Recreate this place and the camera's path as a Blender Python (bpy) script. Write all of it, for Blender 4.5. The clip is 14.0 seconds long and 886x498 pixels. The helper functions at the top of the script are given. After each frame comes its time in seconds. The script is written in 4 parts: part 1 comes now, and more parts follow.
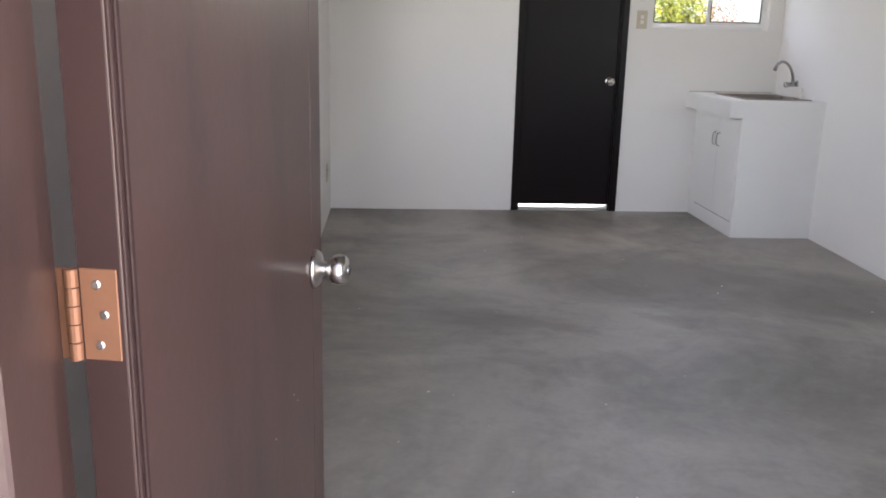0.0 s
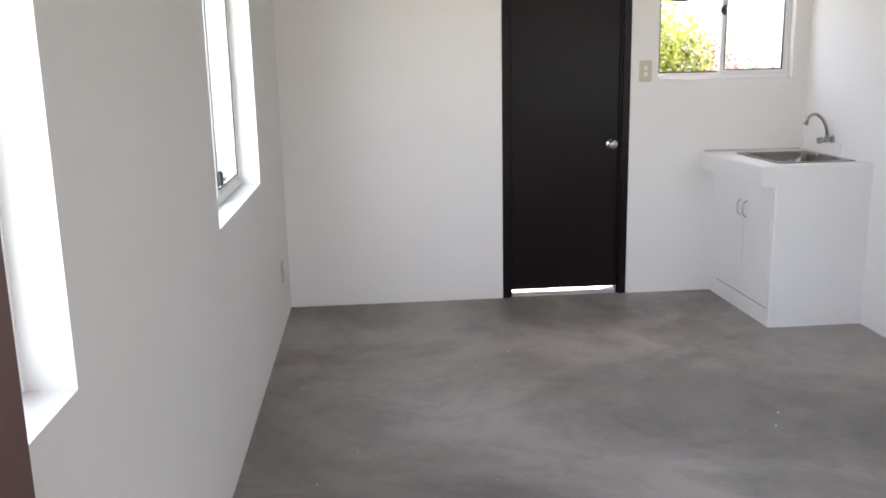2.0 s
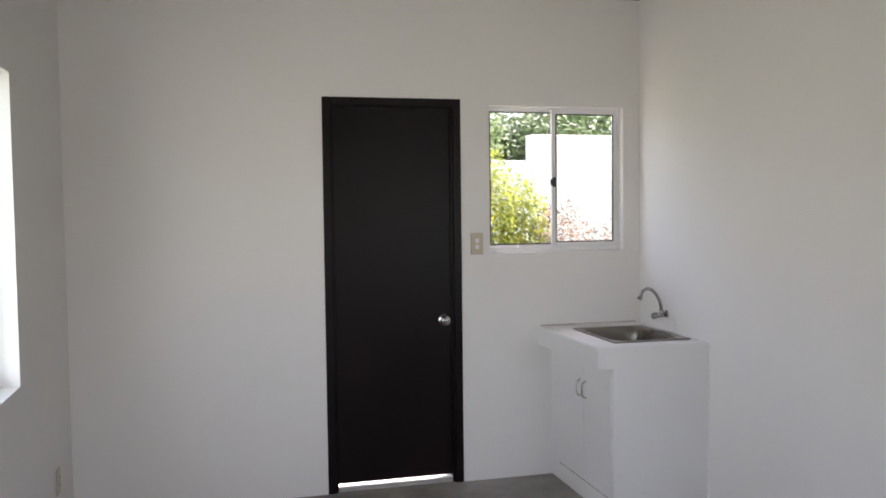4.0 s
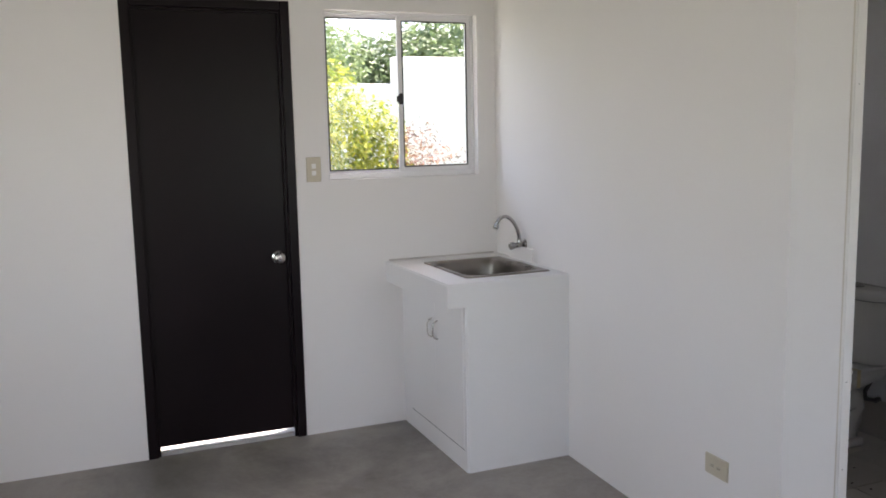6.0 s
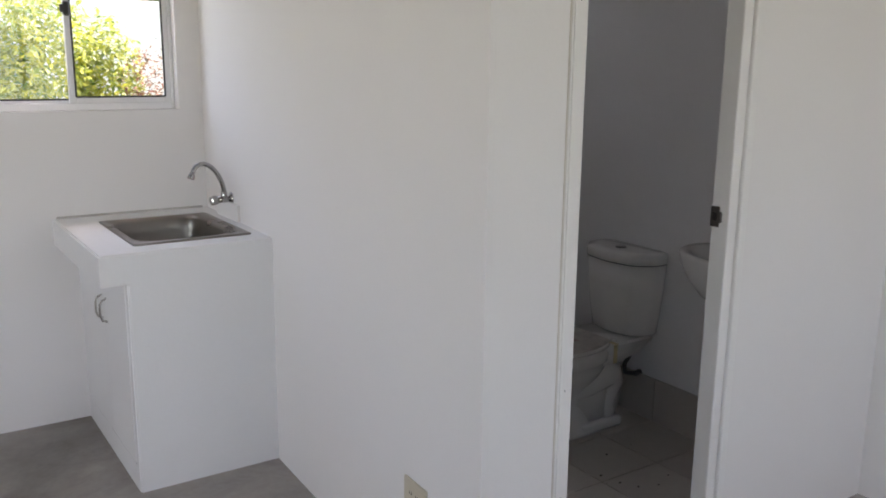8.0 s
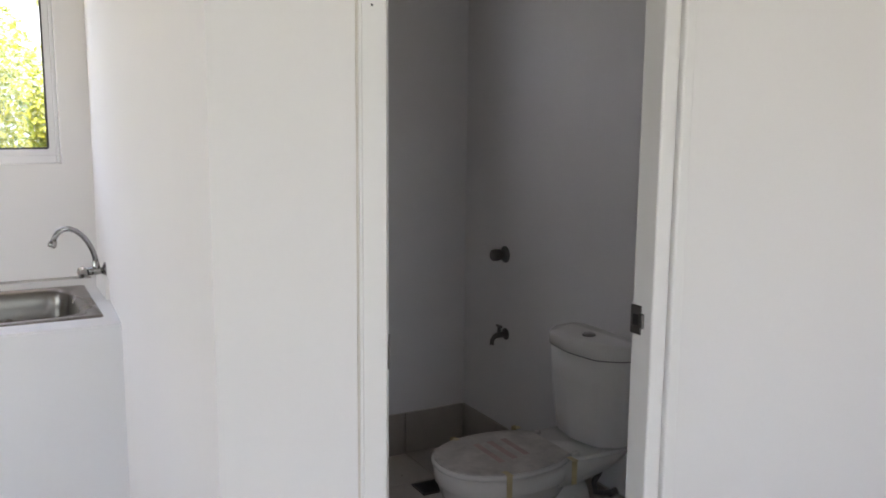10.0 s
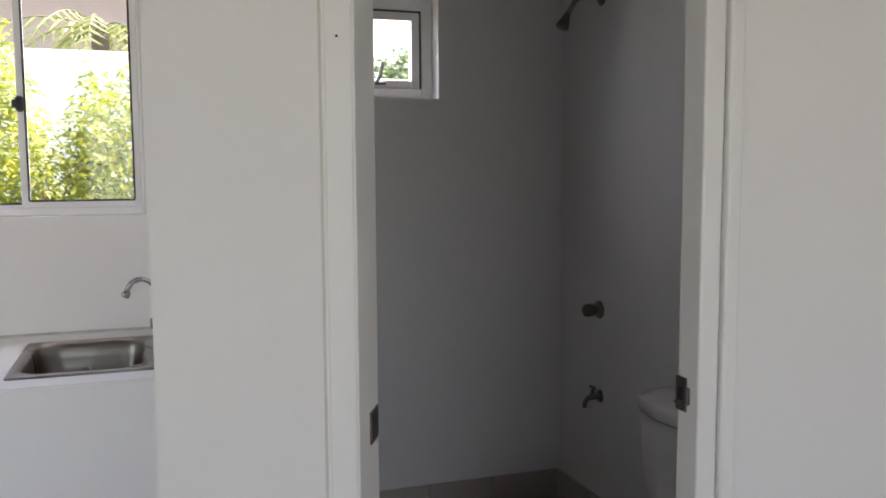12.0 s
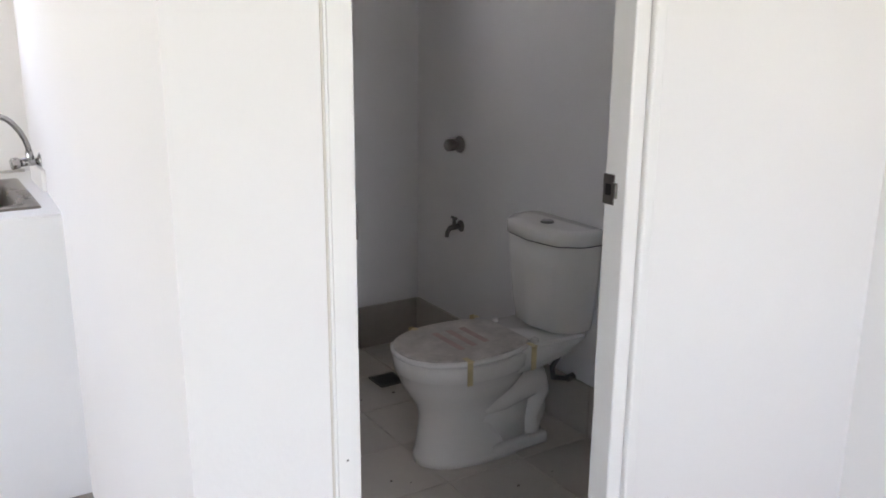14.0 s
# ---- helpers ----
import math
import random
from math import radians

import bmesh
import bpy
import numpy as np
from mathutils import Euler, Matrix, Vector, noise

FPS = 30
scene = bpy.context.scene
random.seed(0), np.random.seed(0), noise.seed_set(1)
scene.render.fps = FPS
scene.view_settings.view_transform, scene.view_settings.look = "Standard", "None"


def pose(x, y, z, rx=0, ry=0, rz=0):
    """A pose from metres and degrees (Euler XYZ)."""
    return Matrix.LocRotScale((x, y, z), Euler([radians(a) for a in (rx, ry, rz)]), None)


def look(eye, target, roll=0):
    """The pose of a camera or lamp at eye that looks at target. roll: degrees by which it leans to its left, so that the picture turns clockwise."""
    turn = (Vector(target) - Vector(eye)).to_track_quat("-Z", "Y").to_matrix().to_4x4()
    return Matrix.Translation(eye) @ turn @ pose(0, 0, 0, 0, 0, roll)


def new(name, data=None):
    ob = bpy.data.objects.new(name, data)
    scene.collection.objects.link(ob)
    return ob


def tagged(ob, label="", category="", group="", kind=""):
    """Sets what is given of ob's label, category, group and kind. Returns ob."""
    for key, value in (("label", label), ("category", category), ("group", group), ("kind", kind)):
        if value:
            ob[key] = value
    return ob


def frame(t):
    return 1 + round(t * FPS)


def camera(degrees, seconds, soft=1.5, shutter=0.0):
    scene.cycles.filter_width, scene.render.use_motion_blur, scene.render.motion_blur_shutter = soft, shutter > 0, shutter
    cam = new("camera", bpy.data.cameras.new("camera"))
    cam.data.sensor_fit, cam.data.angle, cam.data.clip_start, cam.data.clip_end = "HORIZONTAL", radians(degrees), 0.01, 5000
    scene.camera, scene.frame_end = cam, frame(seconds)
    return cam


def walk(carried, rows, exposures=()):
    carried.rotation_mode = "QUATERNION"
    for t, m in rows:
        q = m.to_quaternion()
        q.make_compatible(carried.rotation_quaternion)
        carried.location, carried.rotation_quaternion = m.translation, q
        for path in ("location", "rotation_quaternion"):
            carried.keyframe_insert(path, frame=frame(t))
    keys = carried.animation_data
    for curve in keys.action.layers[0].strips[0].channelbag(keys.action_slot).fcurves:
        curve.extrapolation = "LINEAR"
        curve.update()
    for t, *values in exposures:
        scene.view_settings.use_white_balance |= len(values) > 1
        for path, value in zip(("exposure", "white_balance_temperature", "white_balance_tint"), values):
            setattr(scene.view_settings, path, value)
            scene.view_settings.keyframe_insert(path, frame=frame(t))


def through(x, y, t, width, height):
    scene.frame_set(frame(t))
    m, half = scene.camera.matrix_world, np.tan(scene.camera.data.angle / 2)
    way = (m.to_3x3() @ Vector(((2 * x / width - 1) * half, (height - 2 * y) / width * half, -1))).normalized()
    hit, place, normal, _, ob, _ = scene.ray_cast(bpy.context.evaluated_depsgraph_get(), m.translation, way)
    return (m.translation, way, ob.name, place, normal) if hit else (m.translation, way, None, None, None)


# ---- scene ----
cam = camera(54.7, 14.0, 1.8)
PATH = [
    (0, (0.304, 0.093, 1.221), (0.434, 2.027, 0.73), 1.4),
    (0.5, (0.281, 0.436, 1.245), (0.538, 2.371, 0.808), -0.5),
    (1, (0.317, 0.684, 1.25), (0.567, 2.609, 0.767), -1.9),
    (1.5, (0.361, 0.905, 1.36), (0.527, 2.84, 0.883), -0.7),
    (2, (0.405, 1.068, 1.405), (0.567, 3.015, 0.981), -1.2),
    (2.5, (0.361, 1.227, 1.514), (0.682, 3.181, 1.233), -1.3),
    (2.7, (0.38, 1.279, 1.521), (0.729, 3.236, 1.299), -2.3),
    (4.8, (0.755, 1.673, 1.565), (1.366, 3.575, 1.474), 0.3),
    (5, (0.765, 1.736, 1.545), (1.428, 3.619, 1.426), -0.6),
    (5.5, (0.887, 1.837, 1.511), (1.647, 3.67, 1.261), -1.3),
    (6, (0.994, 1.935, 1.5), (1.754, 3.766, 1.231), -1.2),
    (6.5, (1.155, 2.012, 1.461), (1.908, 3.851, 1.236), 0.8),
    (7, (1.332, 2.095, 1.441), (2.195, 3.874, 1.14), 0.5),
    (7.5, (1.573, 2.303, 1.424), (2.581, 4.002, 1.113), 2.3),
    (8, (1.811, 2.389, 1.475), (2.899, 4.014, 1.054), 0.6),
    (8.5, (2.093, 2.445, 1.452), (3.188, 4.081, 1.102), 1.7),
    (10.8, (2.852, 2.728, 1.457), (3.627, 4.539, 1.190), 0.1),
    (11, (2.904, 2.724, 1.457), (3.625, 4.546, 1.221), 0.2),
    (11.5, (2.939, 2.727, 1.474), (3.62, 4.596, 1.352), -0.8),
    (12, (2.935, 2.733, 1.445), (3.565, 4.591, 1.258), -0.3),
    (12.5, (2.876, 2.758, 1.405), (3.564, 4.587, 1.05), 0.1),
    (13, (2.74, 2.775, 1.387), (3.489, 4.565, 0.901), -0.5),
    (13.5, (2.667, 2.775, 1.367), (3.549, 4.487, 0.827), -0.3),
    (14, (2.635, 2.748, 1.372), (3.672, 4.379, 0.86), 0.4),
]
walk(cam, [(t, look(eye, target, roll)) for t, eye, target, roll in PATH],
     exposures=[(0.0, 2.5, 6700, 18), (0.5, 2.65, 6700, 18), (1.0, 2.8, 6700, 18), (1.5, 3.05, 6700, 18), (2.0, 2.8, 6700, 18), (2.5, 2.2, 6700, 18), (5.0, 2.25, 6700, 18), (7.0, 2.34, 6700, 18), (8.0, 2.38, 6700, 18), (8.5, 2.45, 6700, 18), (11.0, 2.98, 6700, 18), (11.5, 2.45, 6700, 18), (12.0, 2.35, 6700, 18), (12.5, 2.42, 6700, 18), (13.0, 2.9, 6700, 18), (13.5, 3.38, 6700, 18), (14.0, 3.42, 6700, 18)])

# ---- light: clear tropical day, high sun over the roof ----
world = bpy.data.worlds.new("world")
scene.world = world
world.use_nodes = True
wn = world.node_tree
sky = wn.nodes.new("ShaderNodeTexSky")
sky.sky_type, sky.sun_disc = "NISHITA", False
SUN_TO = Vector((0.6, 0.35, 1.5)).normalized()
sky.sun_elevation = math.asin(SUN_TO.z)
sky.sun_rotation = math.atan2(SUN_TO.x, SUN_TO.y)
sky.air_density, sky.dust_density = 1.0, 3.0
wn.links.new(sky.outputs[0], wn.nodes["Background"].inputs[0])
wn.nodes["Background"].inputs[1].default_value = 0.15

sun = new("sun", bpy.data.lights.new("sun", "SUN"))
sun.data.energy, sun.data.angle, sun.data.color = 5.0, radians(0.6), (1.0, 0.95, 0.87)
sun.matrix_world = look((0, 0, 30), Vector((0, 0, 30)) - SUN_TO)


def daylight(name, eye, target, w, h, watts, colour=(1.0, 0.955, 0.93)):
    """Skylight entering one opening of the house."""
    lamp = new(name, bpy.data.lights.new(name, "AREA"))
    lamp.data.shape, lamp.data.size, lamp.data.size_y = "RECTANGLE", w, h
    lamp.data.energy, lamp.data.color = watts, colour
    lamp.matrix_world = look(eye, target)
    return lamp


daylight("window_daylight", (-0.85, 4.10, 1.43), (1.3, 5.00, 0.75), 2.0, 1.35, 10.5)
daylight("window_daylight", (-0.55, 1.90, 1.43), (1, 1.90, 1.05), 2.4, 1.35, 8)
# through the unseen front window, added to brighten the bathroom wall opposite
daylight("window_daylight", (3.1, 0.42, 1.50), (3.1, 2, 0.85), 2.1, 1.5, 7.3, (1.0, 0.955, 0.955))

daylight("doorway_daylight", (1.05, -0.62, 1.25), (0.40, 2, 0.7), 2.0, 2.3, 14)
daylight("window_daylight", (2.51, 6.42, 1.80), (2.51, 5, 1.35), 0.85, 0.85, 0.5)
daylight("window_daylight", (3.83, 6.38, 2.02), (3.83, 5, 1.2), 0.62, 0.6, 2.6, (0.97, 0.97, 1.0))

# ---- materials ----


def mat(name, col, rough=0.5, metal=0.0, var=0.06, scale=3.0, fine=60.0, bump=0.1, spec=0.5, rand=0.0, dist=0.002):
    """Painted, mineral or metal surface with broad mottling and fine grain."""
    m = bpy.data.materials.new(name)
    m.use_nodes = True
    nt = m.node_tree
    n, l = nt.nodes, nt.links
    b = n["Principled BSDF"]
    b.inputs["Roughness"].default_value, b.inputs["Metallic"].default_value = rough, metal
    b.inputs["Specular IOR Level"].default_value = spec
    tc = n.new("ShaderNodeTexCoord")
    big, small = n.new("ShaderNodeTexNoise"), n.new("ShaderNodeTexNoise")
    big.inputs["Scale"].default_value, big.inputs["Detail"].default_value = scale, 5
    small.inputs["Scale"].default_value, small.inputs["Detail"].default_value = fine, 3
    for t in (big, small):
        l.new(tc.outputs["Object"], t.inputs["Vector"])
    mix = n.new("ShaderNodeMix")
    mix.data_type = "RGBA"
    mix.inputs[6].default_value = (*[c * (1 - var * 1.6) for c in col], 1)
    mix.inputs[7].default_value = (*[min(1, c * (1 + var)) for c in col], 1)
    add = n.new("ShaderNodeMath")
    add.operation = "MULTIPLY_ADD"
    add.inputs[1].default_value = 0.35
    l.new(small.outputs[0], add.inputs[0])
    sub = n.new("ShaderNodeMath")
    sub.operation = "MULTIPLY_ADD"
    sub.inputs[1].default_value, sub.inputs[2].default_value = 1.3, -0.32
    l.new(big.outputs[0], sub.inputs[0])
    l.new(sub.outputs[0], add.inputs[2])
    l.new(add.outputs[0], mix.inputs[0])
    out = mix.outputs[2]
    if rand:
        info, hsv = n.new("ShaderNodeObjectInfo"), n.new("ShaderNodeHueSaturation")
        rng = n.new("ShaderNodeMapRange")
        rng.inputs[3].default_value, rng.inputs[4].default_value = 1 - rand, 1 + rand
        l.new(info.outputs["Random"], rng.inputs[0])
        l.new(rng.outputs[0], hsv.inputs["Value"])
        l.new(out, hsv.inputs["Color"])
        out = hsv.outputs[0]
    l.new(out, b.inputs["Base Color"])
    rr = n.new("ShaderNodeMapRange")
    rr.inputs[3].default_value, rr.inputs[4].default_value = max(0.02, rough - 0.08), min(1, rough + 0.1)
    l.new(big.outputs[0], rr.inputs[0])
    l.new(rr.outputs[0], b.inputs["Roughness"])
    if bump:
        bp = n.new("ShaderNodeBump")
        bp.inputs["Strength"].default_value, bp.inputs["Distance"].default_value = bump, dist
        l.new(small.outputs[0], bp.inputs["Height"])
        l.new(bp.outputs[0], b.inputs["Normal"])
    return m


def cement(name):
    """Trowelled cement screed with cloudy trowel patches, dark damp-looking blotches and small scuffs."""
    m = mat(name, (0.385, 0.355, 0.325), 0.50, 0, 0.16, 1.3, 45, 0.12)
    nt = m.node_tree
    n, l = nt.nodes, nt.links
    b = n["Principled BSDF"]
    base = b.inputs["Base Color"].links[0].from_socket
    tc = n.new("ShaderNodeTexCoord")
    prev = base
    for scale, lo, hi, dark, detail, rough in ((0.75, 0.42, 0.62, 0.52, 6, 0.62), (2.6, 0.48, 0.72, 0.74, 8, 0.7), (9.0, 0.5, 0.75, 0.86, 8, 0.75)):
        t, r, mx = n.new("ShaderNodeTexNoise"), n.new("ShaderNodeMapRange"), n.new("ShaderNodeMix")
        t.inputs["Scale"].default_value, t.inputs["Detail"].default_value = scale, detail
        t.inputs["Roughness"].default_value, t.inputs["Distortion"].default_value = rough, 0.6
        l.new(tc.outputs["Object"], t.inputs["Vector"])
        r.inputs[1].default_value, r.inputs[2].default_value = lo, hi
        r.inputs[3].default_value, r.inputs[4].default_value = 1.0, dark
        l.new(t.outputs[0], r.inputs[0])
        mx.data_type, mx.blend_type = "RGBA", "MULTIPLY"
        mx.inputs[0].default_value = 1
        l.new(prev, mx.inputs[6])
        l.new(r.outputs[0], mx.inputs[7])
        prev = mx.outputs[2]
    l.new(prev, b.inputs["Base Color"])
    return m


def glass(name, tint=(1, 1, 1)):
    m = bpy.data.materials.new(name)
    m.use_nodes = True
    n, l = m.node_tree.nodes, m.node_tree.links
    n.remove(n["Principled BSDF"])
    tr, gl, mx = n.new("ShaderNodeBsdfTransparent"), n.new("ShaderNodeBsdfGlossy"), n.new("ShaderNodeMixShader")
    lw, pw, fr = n.new("ShaderNodeLayerWeight"), n.new("ShaderNodeMath"), n.new("ShaderNodeMath")
    pw.operation, pw.inputs[1].default_value = "POWER", 5.0
    fr.operation, fr.inputs[1].default_value, fr.inputs[2].default_value = "MULTIPLY_ADD", 0.45, 0.03
    l.new(lw.outputs["Facing"], pw.inputs[0])
    l.new(pw.outputs[0], fr.inputs[0])
    tr.inputs[0].default_value = (*tint, 1)
    gl.inputs["Roughness"].default_value = 0.02
    l.new(fr.outputs[0], mx.inputs[0])
    l.new(tr.outputs[0], mx.inputs[1])
    l.new(gl.outputs[0], mx.inputs[2])
    l.new(mx.outputs[0], n["Material Output"].inputs[0])
    return m


def leafy(name, a, b_col, through=0.35):
    """Leaves that differ one from another and let some light through."""
    m = bpy.data.materials.new(name)
    m.use_nodes = True
    n, l = m.node_tree.nodes, m.node_tree.links
    b = n["Principled BSDF"]
    geo, mx = n.new("ShaderNodeNewGeometry"), n.new("ShaderNodeMix")
    mx.data_type = "RGBA"
    mx.inputs[6].default_value, mx.inputs[7].default_value = (*a, 1), (*b_col, 1)
    l.new(geo.outputs["Random Per Island"], mx.inputs[0])
    l.new(mx.outputs[2], b.inputs["Base Color"])
    b.inputs["Roughness"].default_value = 0.5
    tl, ms = n.new("ShaderNodeBsdfTranslucent"), n.new("ShaderNodeMixShader")
    l.new(mx.outputs[2], tl.inputs[0])
    ms.inputs[0].default_value = through
    l.new(b.outputs[0], ms.inputs[1])
    l.new(tl.outputs[0], ms.inputs[2])
    l.new(ms.outputs[0], n["Material Output"].inputs[0])
    return m


def smudged(m):
    """Adds upright dark hand smudges and dull streaks to a gloss paint."""
    n, l = m.node_tree.nodes, m.node_tree.links
    b = n["Principled BSDF"]
    base = b.inputs["Base Color"].links[0].from_socket
    tc, mp = n.new("ShaderNodeTexCoord"), n.new("ShaderNodeMapping")
    mp.inputs["Scale"].default_value = (9, 9, 2.6)
    t, r = n.new("ShaderNodeTexNoise"), n.new("ShaderNodeMapRange")
    t.inputs["Scale"].default_value, t.inputs["Detail"].default_value = 1.0, 2
    l.new(tc.outputs["Object"], mp.inputs[0])
    l.new(mp.outputs[0], t.inputs["Vector"])
    r.inputs[1].default_value, r.inputs[2].default_value = 0.50, 0.86
    r.inputs[3].default_value, r.inputs[4].default_value = 1.0, 0.45
    l.new(t.outputs[0], r.inputs[0])
    mx = n.new("ShaderNodeMix")
    mx.data_type, mx.blend_type = "RGBA", "MULTIPLY"
    mx.inputs[0].default_value = 1
    l.new(base, mx.inputs[6])
    l.new(r.outputs[0], mx.inputs[7])
    l.new(mx.outputs[2], b.inputs["Base Color"])


WALL = mat("white_wall_paint", (0.80, 0.785, 0.765), 0.75, 0, 0.025, 1.1, 120, 0.12)
BATHWALL = mat("bathroom_wall_paint", (0.79, 0.785, 0.78), 0.7, 0, 0.03, 1.4, 120, 0.12)
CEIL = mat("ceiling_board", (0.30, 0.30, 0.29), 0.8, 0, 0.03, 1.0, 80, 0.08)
CEMENT = cement("cement_floor")
TRIM = mat("white_trim_paint", (0.80, 0.79, 0.765), 0.42, 0, 0.03, 2.5, 70, 0.08)
ALU = mat("white_aluminium", (0.78, 0.78, 0.78), 0.35, 0, 0.02, 4, 90, 0.03)
BROWN = mat("brown_door_gloss", (0.072, 0.040, 0.034), 0.30, 0, 0.2, 2.2, 55, 0.10, 0.65)
# door brown darkened: shade of the hinge edge and beads put into colour
EDGE_SHADE = mat("brown_door_edge_shade", (0.040, 0.021, 0.019), 0.5, 0, 0.2, 3.0, 55, 0.15, 0.3)
smudged(BROWN)
DARK = mat("dark_brown_door", (0.0062, 0.0028, 0.0040), 0.33, 0, 0.35, 2.4, 50, 0.12, 0.19)
SINKSTEEL = mat("sink_steel", (0.21, 0.19, 0.168), 0.29, 1, 0.06, 6, 150, 0.03)
STEEL = mat("brushed_steel", (0.58, 0.56, 0.53), 0.27, 1, 0.05, 6, 150, 0.03)
CHROME = mat("chrome", (0.40, 0.39, 0.38), 0.10, 1, 0.05, 8, 120, 0.02)
DULL = mat("tarnished_chrome", (0.22, 0.21, 0.20), 0.30, 1, 0.12, 20, 160, 0.05)
COPPER = mat("brown_hinge_metal", (0.26, 0.125, 0.07), 0.45, 0.4, 0.12, 14, 120, 0.12)
CERAMIC = mat("white_ceramic", (0.78, 0.77, 0.74), 0.14, 0, 0.03, 5, 60, 0.02, 0.6)
BOARD = mat("cream_paper_board", (0.56, 0.53, 0.49), 0.75, 0, 0.30, 11, 60, 0.12)
TAPE = mat("yellow_tape", (0.62, 0.53, 0.30), 0.45, 0, 0.2, 14, 60, 0.05)
INK = mat("faded_red_ink", (0.50, 0.37, 0.34), 0.8, 0, 0.2, 30, 90, 0)
BLACK = mat("black_plastic", (0.018, 0.017, 0.017), 0.4, 0, 0.1, 8, 60, 0.04)
CAULK = mat("cream_caulk", (0.66, 0.62, 0.55), 0.7, 0, 0.12, 6, 60, 0.05)
CREAM = mat("cream_plastic", (0.55, 0.50, 0.39), 0.4, 0, 0.03, 8, 60, 0.03)
PLASTER = mat("white_counter_paint", (0.80, 0.80, 0.79), 0.6, 0, 0.025, 2.0, 90, 0.14)
TILE = mat("taupe_floor_tile", (0.56, 0.52, 0.47), 0.38, 0, 0.10, 3.0, 40, 0.05, rand=0.06)
SKIRT = mat("taupe_skirting_tile", (0.46, 0.425, 0.385), 0.33, 0, 0.08, 3.0, 40, 0.05, rand=0.05)
GROUT = mat("grey_grout", (0.22, 0.20, 0.18), 0.85, 0, 0.1, 8, 60, 0.2)
DIRT = mat("dry_dirt_crumbs", (0.07, 0.045, 0.03), 0.9, 0, 0.2, 30, 60, 0)
PIPE = mat("grey_hose", (0.10, 0.10, 0.10), 0.4, 0.3, 0.1, 20, 90, 0.05)
FENCE = mat("white_fence_plaster", (0.82, 0.80, 0.74), 0.85, 0, 0.05, 0.6, 30, 0.2)
PINK = mat("pinkish_house_plaster", (0.44, 0.34, 0.30), 0.85, 0, 0.15, 0.8, 20, 0.2)
ROOF = mat("roof_sheet", (0.35, 0.16, 0.12), 0.6, 0, 0.1, 1, 30, 0.1)
GROUND = mat("dry_grass_ground", (0.12, 0.13, 0.05), 0.95, 0, 0.3, 0.4, 6, 0.4, dist=0.02)
APRON = mat("pale_concrete", (0.45, 0.44, 0.42), 0.8, 0, 0.08, 1.5, 40, 0.2)
BARK = mat("brown_bark", (0.13, 0.10, 0.075), 0.9, 0, 0.2, 6, 30, 0.5, dist=0.01)
GLASS = glass("clear_glass")
FROST = glass("pale_green_glass", (0.90, 0.97, 0.96))
LIME = leafy("lime_leaves", (0.46, 0.46, 0.05), (0.09, 0.16, 0.025), 0.5)
RED = leafy("red_brown_leaves", (0.30, 0.13, 0.08), (0.10, 0.07, 0.03), 0.35)
PALEGREEN = leafy("pale_green_leaves", (0.26, 0.33, 0.13), (0.10, 0.17, 0.07), 0.4)
GREEN = leafy("dark_green_leaves", (0.20, 0.27, 0.12), (0.07, 0.12, 0.05), 0.4)
PALM = leafy("palm_leaves", (0.20, 0.22, 0.06), (0.12, 0.15, 0.04), 0.4)

# ---- mesh helpers ----


def link(name, bm, material, parent=None, smooth=False):
    me = bpy.data.meshes.new(name)
    bmesh.ops.recalc_face_normals(bm, faces=bm.faces[:])
    if smooth:
        for fc in bm.faces:
            fc.smooth = True
    bm.to_mesh(me)
    bm.free()
    me.materials.append(material)
    ob = new(name, me)
    if parent is not None:
        ob.parent = parent
    return ob


def part(name, bm, material, parent, label="", smooth=False):
    return tagged(link(name, bm, material, parent, smooth), label)


def thing(name, label, category, group="", at=(0, 0, 0), rz=0):
    e = new(name)
    e.empty_display_size = 0.1
    e.matrix_world = pose(*at, 0, 0, rz)
    return tagged(e, label, category, group)


def fixed(ob, label="", category=""):
    return tagged(ob, label, category, kind="structure")


def box(a, b, bevel=0.0, seg=1, bm=None):
    own = bmesh.new()
    bmesh.ops.create_cube(own, size=1)
    for v in own.verts:
        v.co = [(a[i] + b[i]) / 2 + v.co[i] * (b[i] - a[i]) for i in range(3)]
    if bevel:
        bmesh.ops.bevel(own, geom=own.edges[:], offset=bevel, segments=seg, affect="EDGES", profile=0.5)
    return merge(bm, own)


def merge(bm, own):
    if bm is None:
        return own
    me = bpy.data.meshes.new("tmp")
    own.to_mesh(me)
    own.free()
    bm.from_mesh(me)
    bpy.data.meshes.remove(me)
    return bm


def lathe(profile, origin, axis=(0, 0, 1), seg=24, bm=None):
    """Turned shape: (radius, height) pairs along an axis."""
    own = bmesh.new()
    q = Vector((0, 0, 1)).rotation_difference(Vector(axis).normalized())
    rings = []
    for r, h in profile:
        rings.append([own.verts.new(Vector(origin) + q @ Vector((r * math.cos(2 * math.pi * i / seg), r * math.sin(2 * math.pi * i / seg), h))) for i in range(seg)])
    for a, b in zip(rings, rings[1:]):
        for i in range(seg):
            own.faces.new((a[i], a[(i + 1) % seg], b[(i + 1) % seg], b[i]))
    own.faces.new(rings[0])
    own.faces.new(rings[-1][::-1])
    return merge(bm, own)


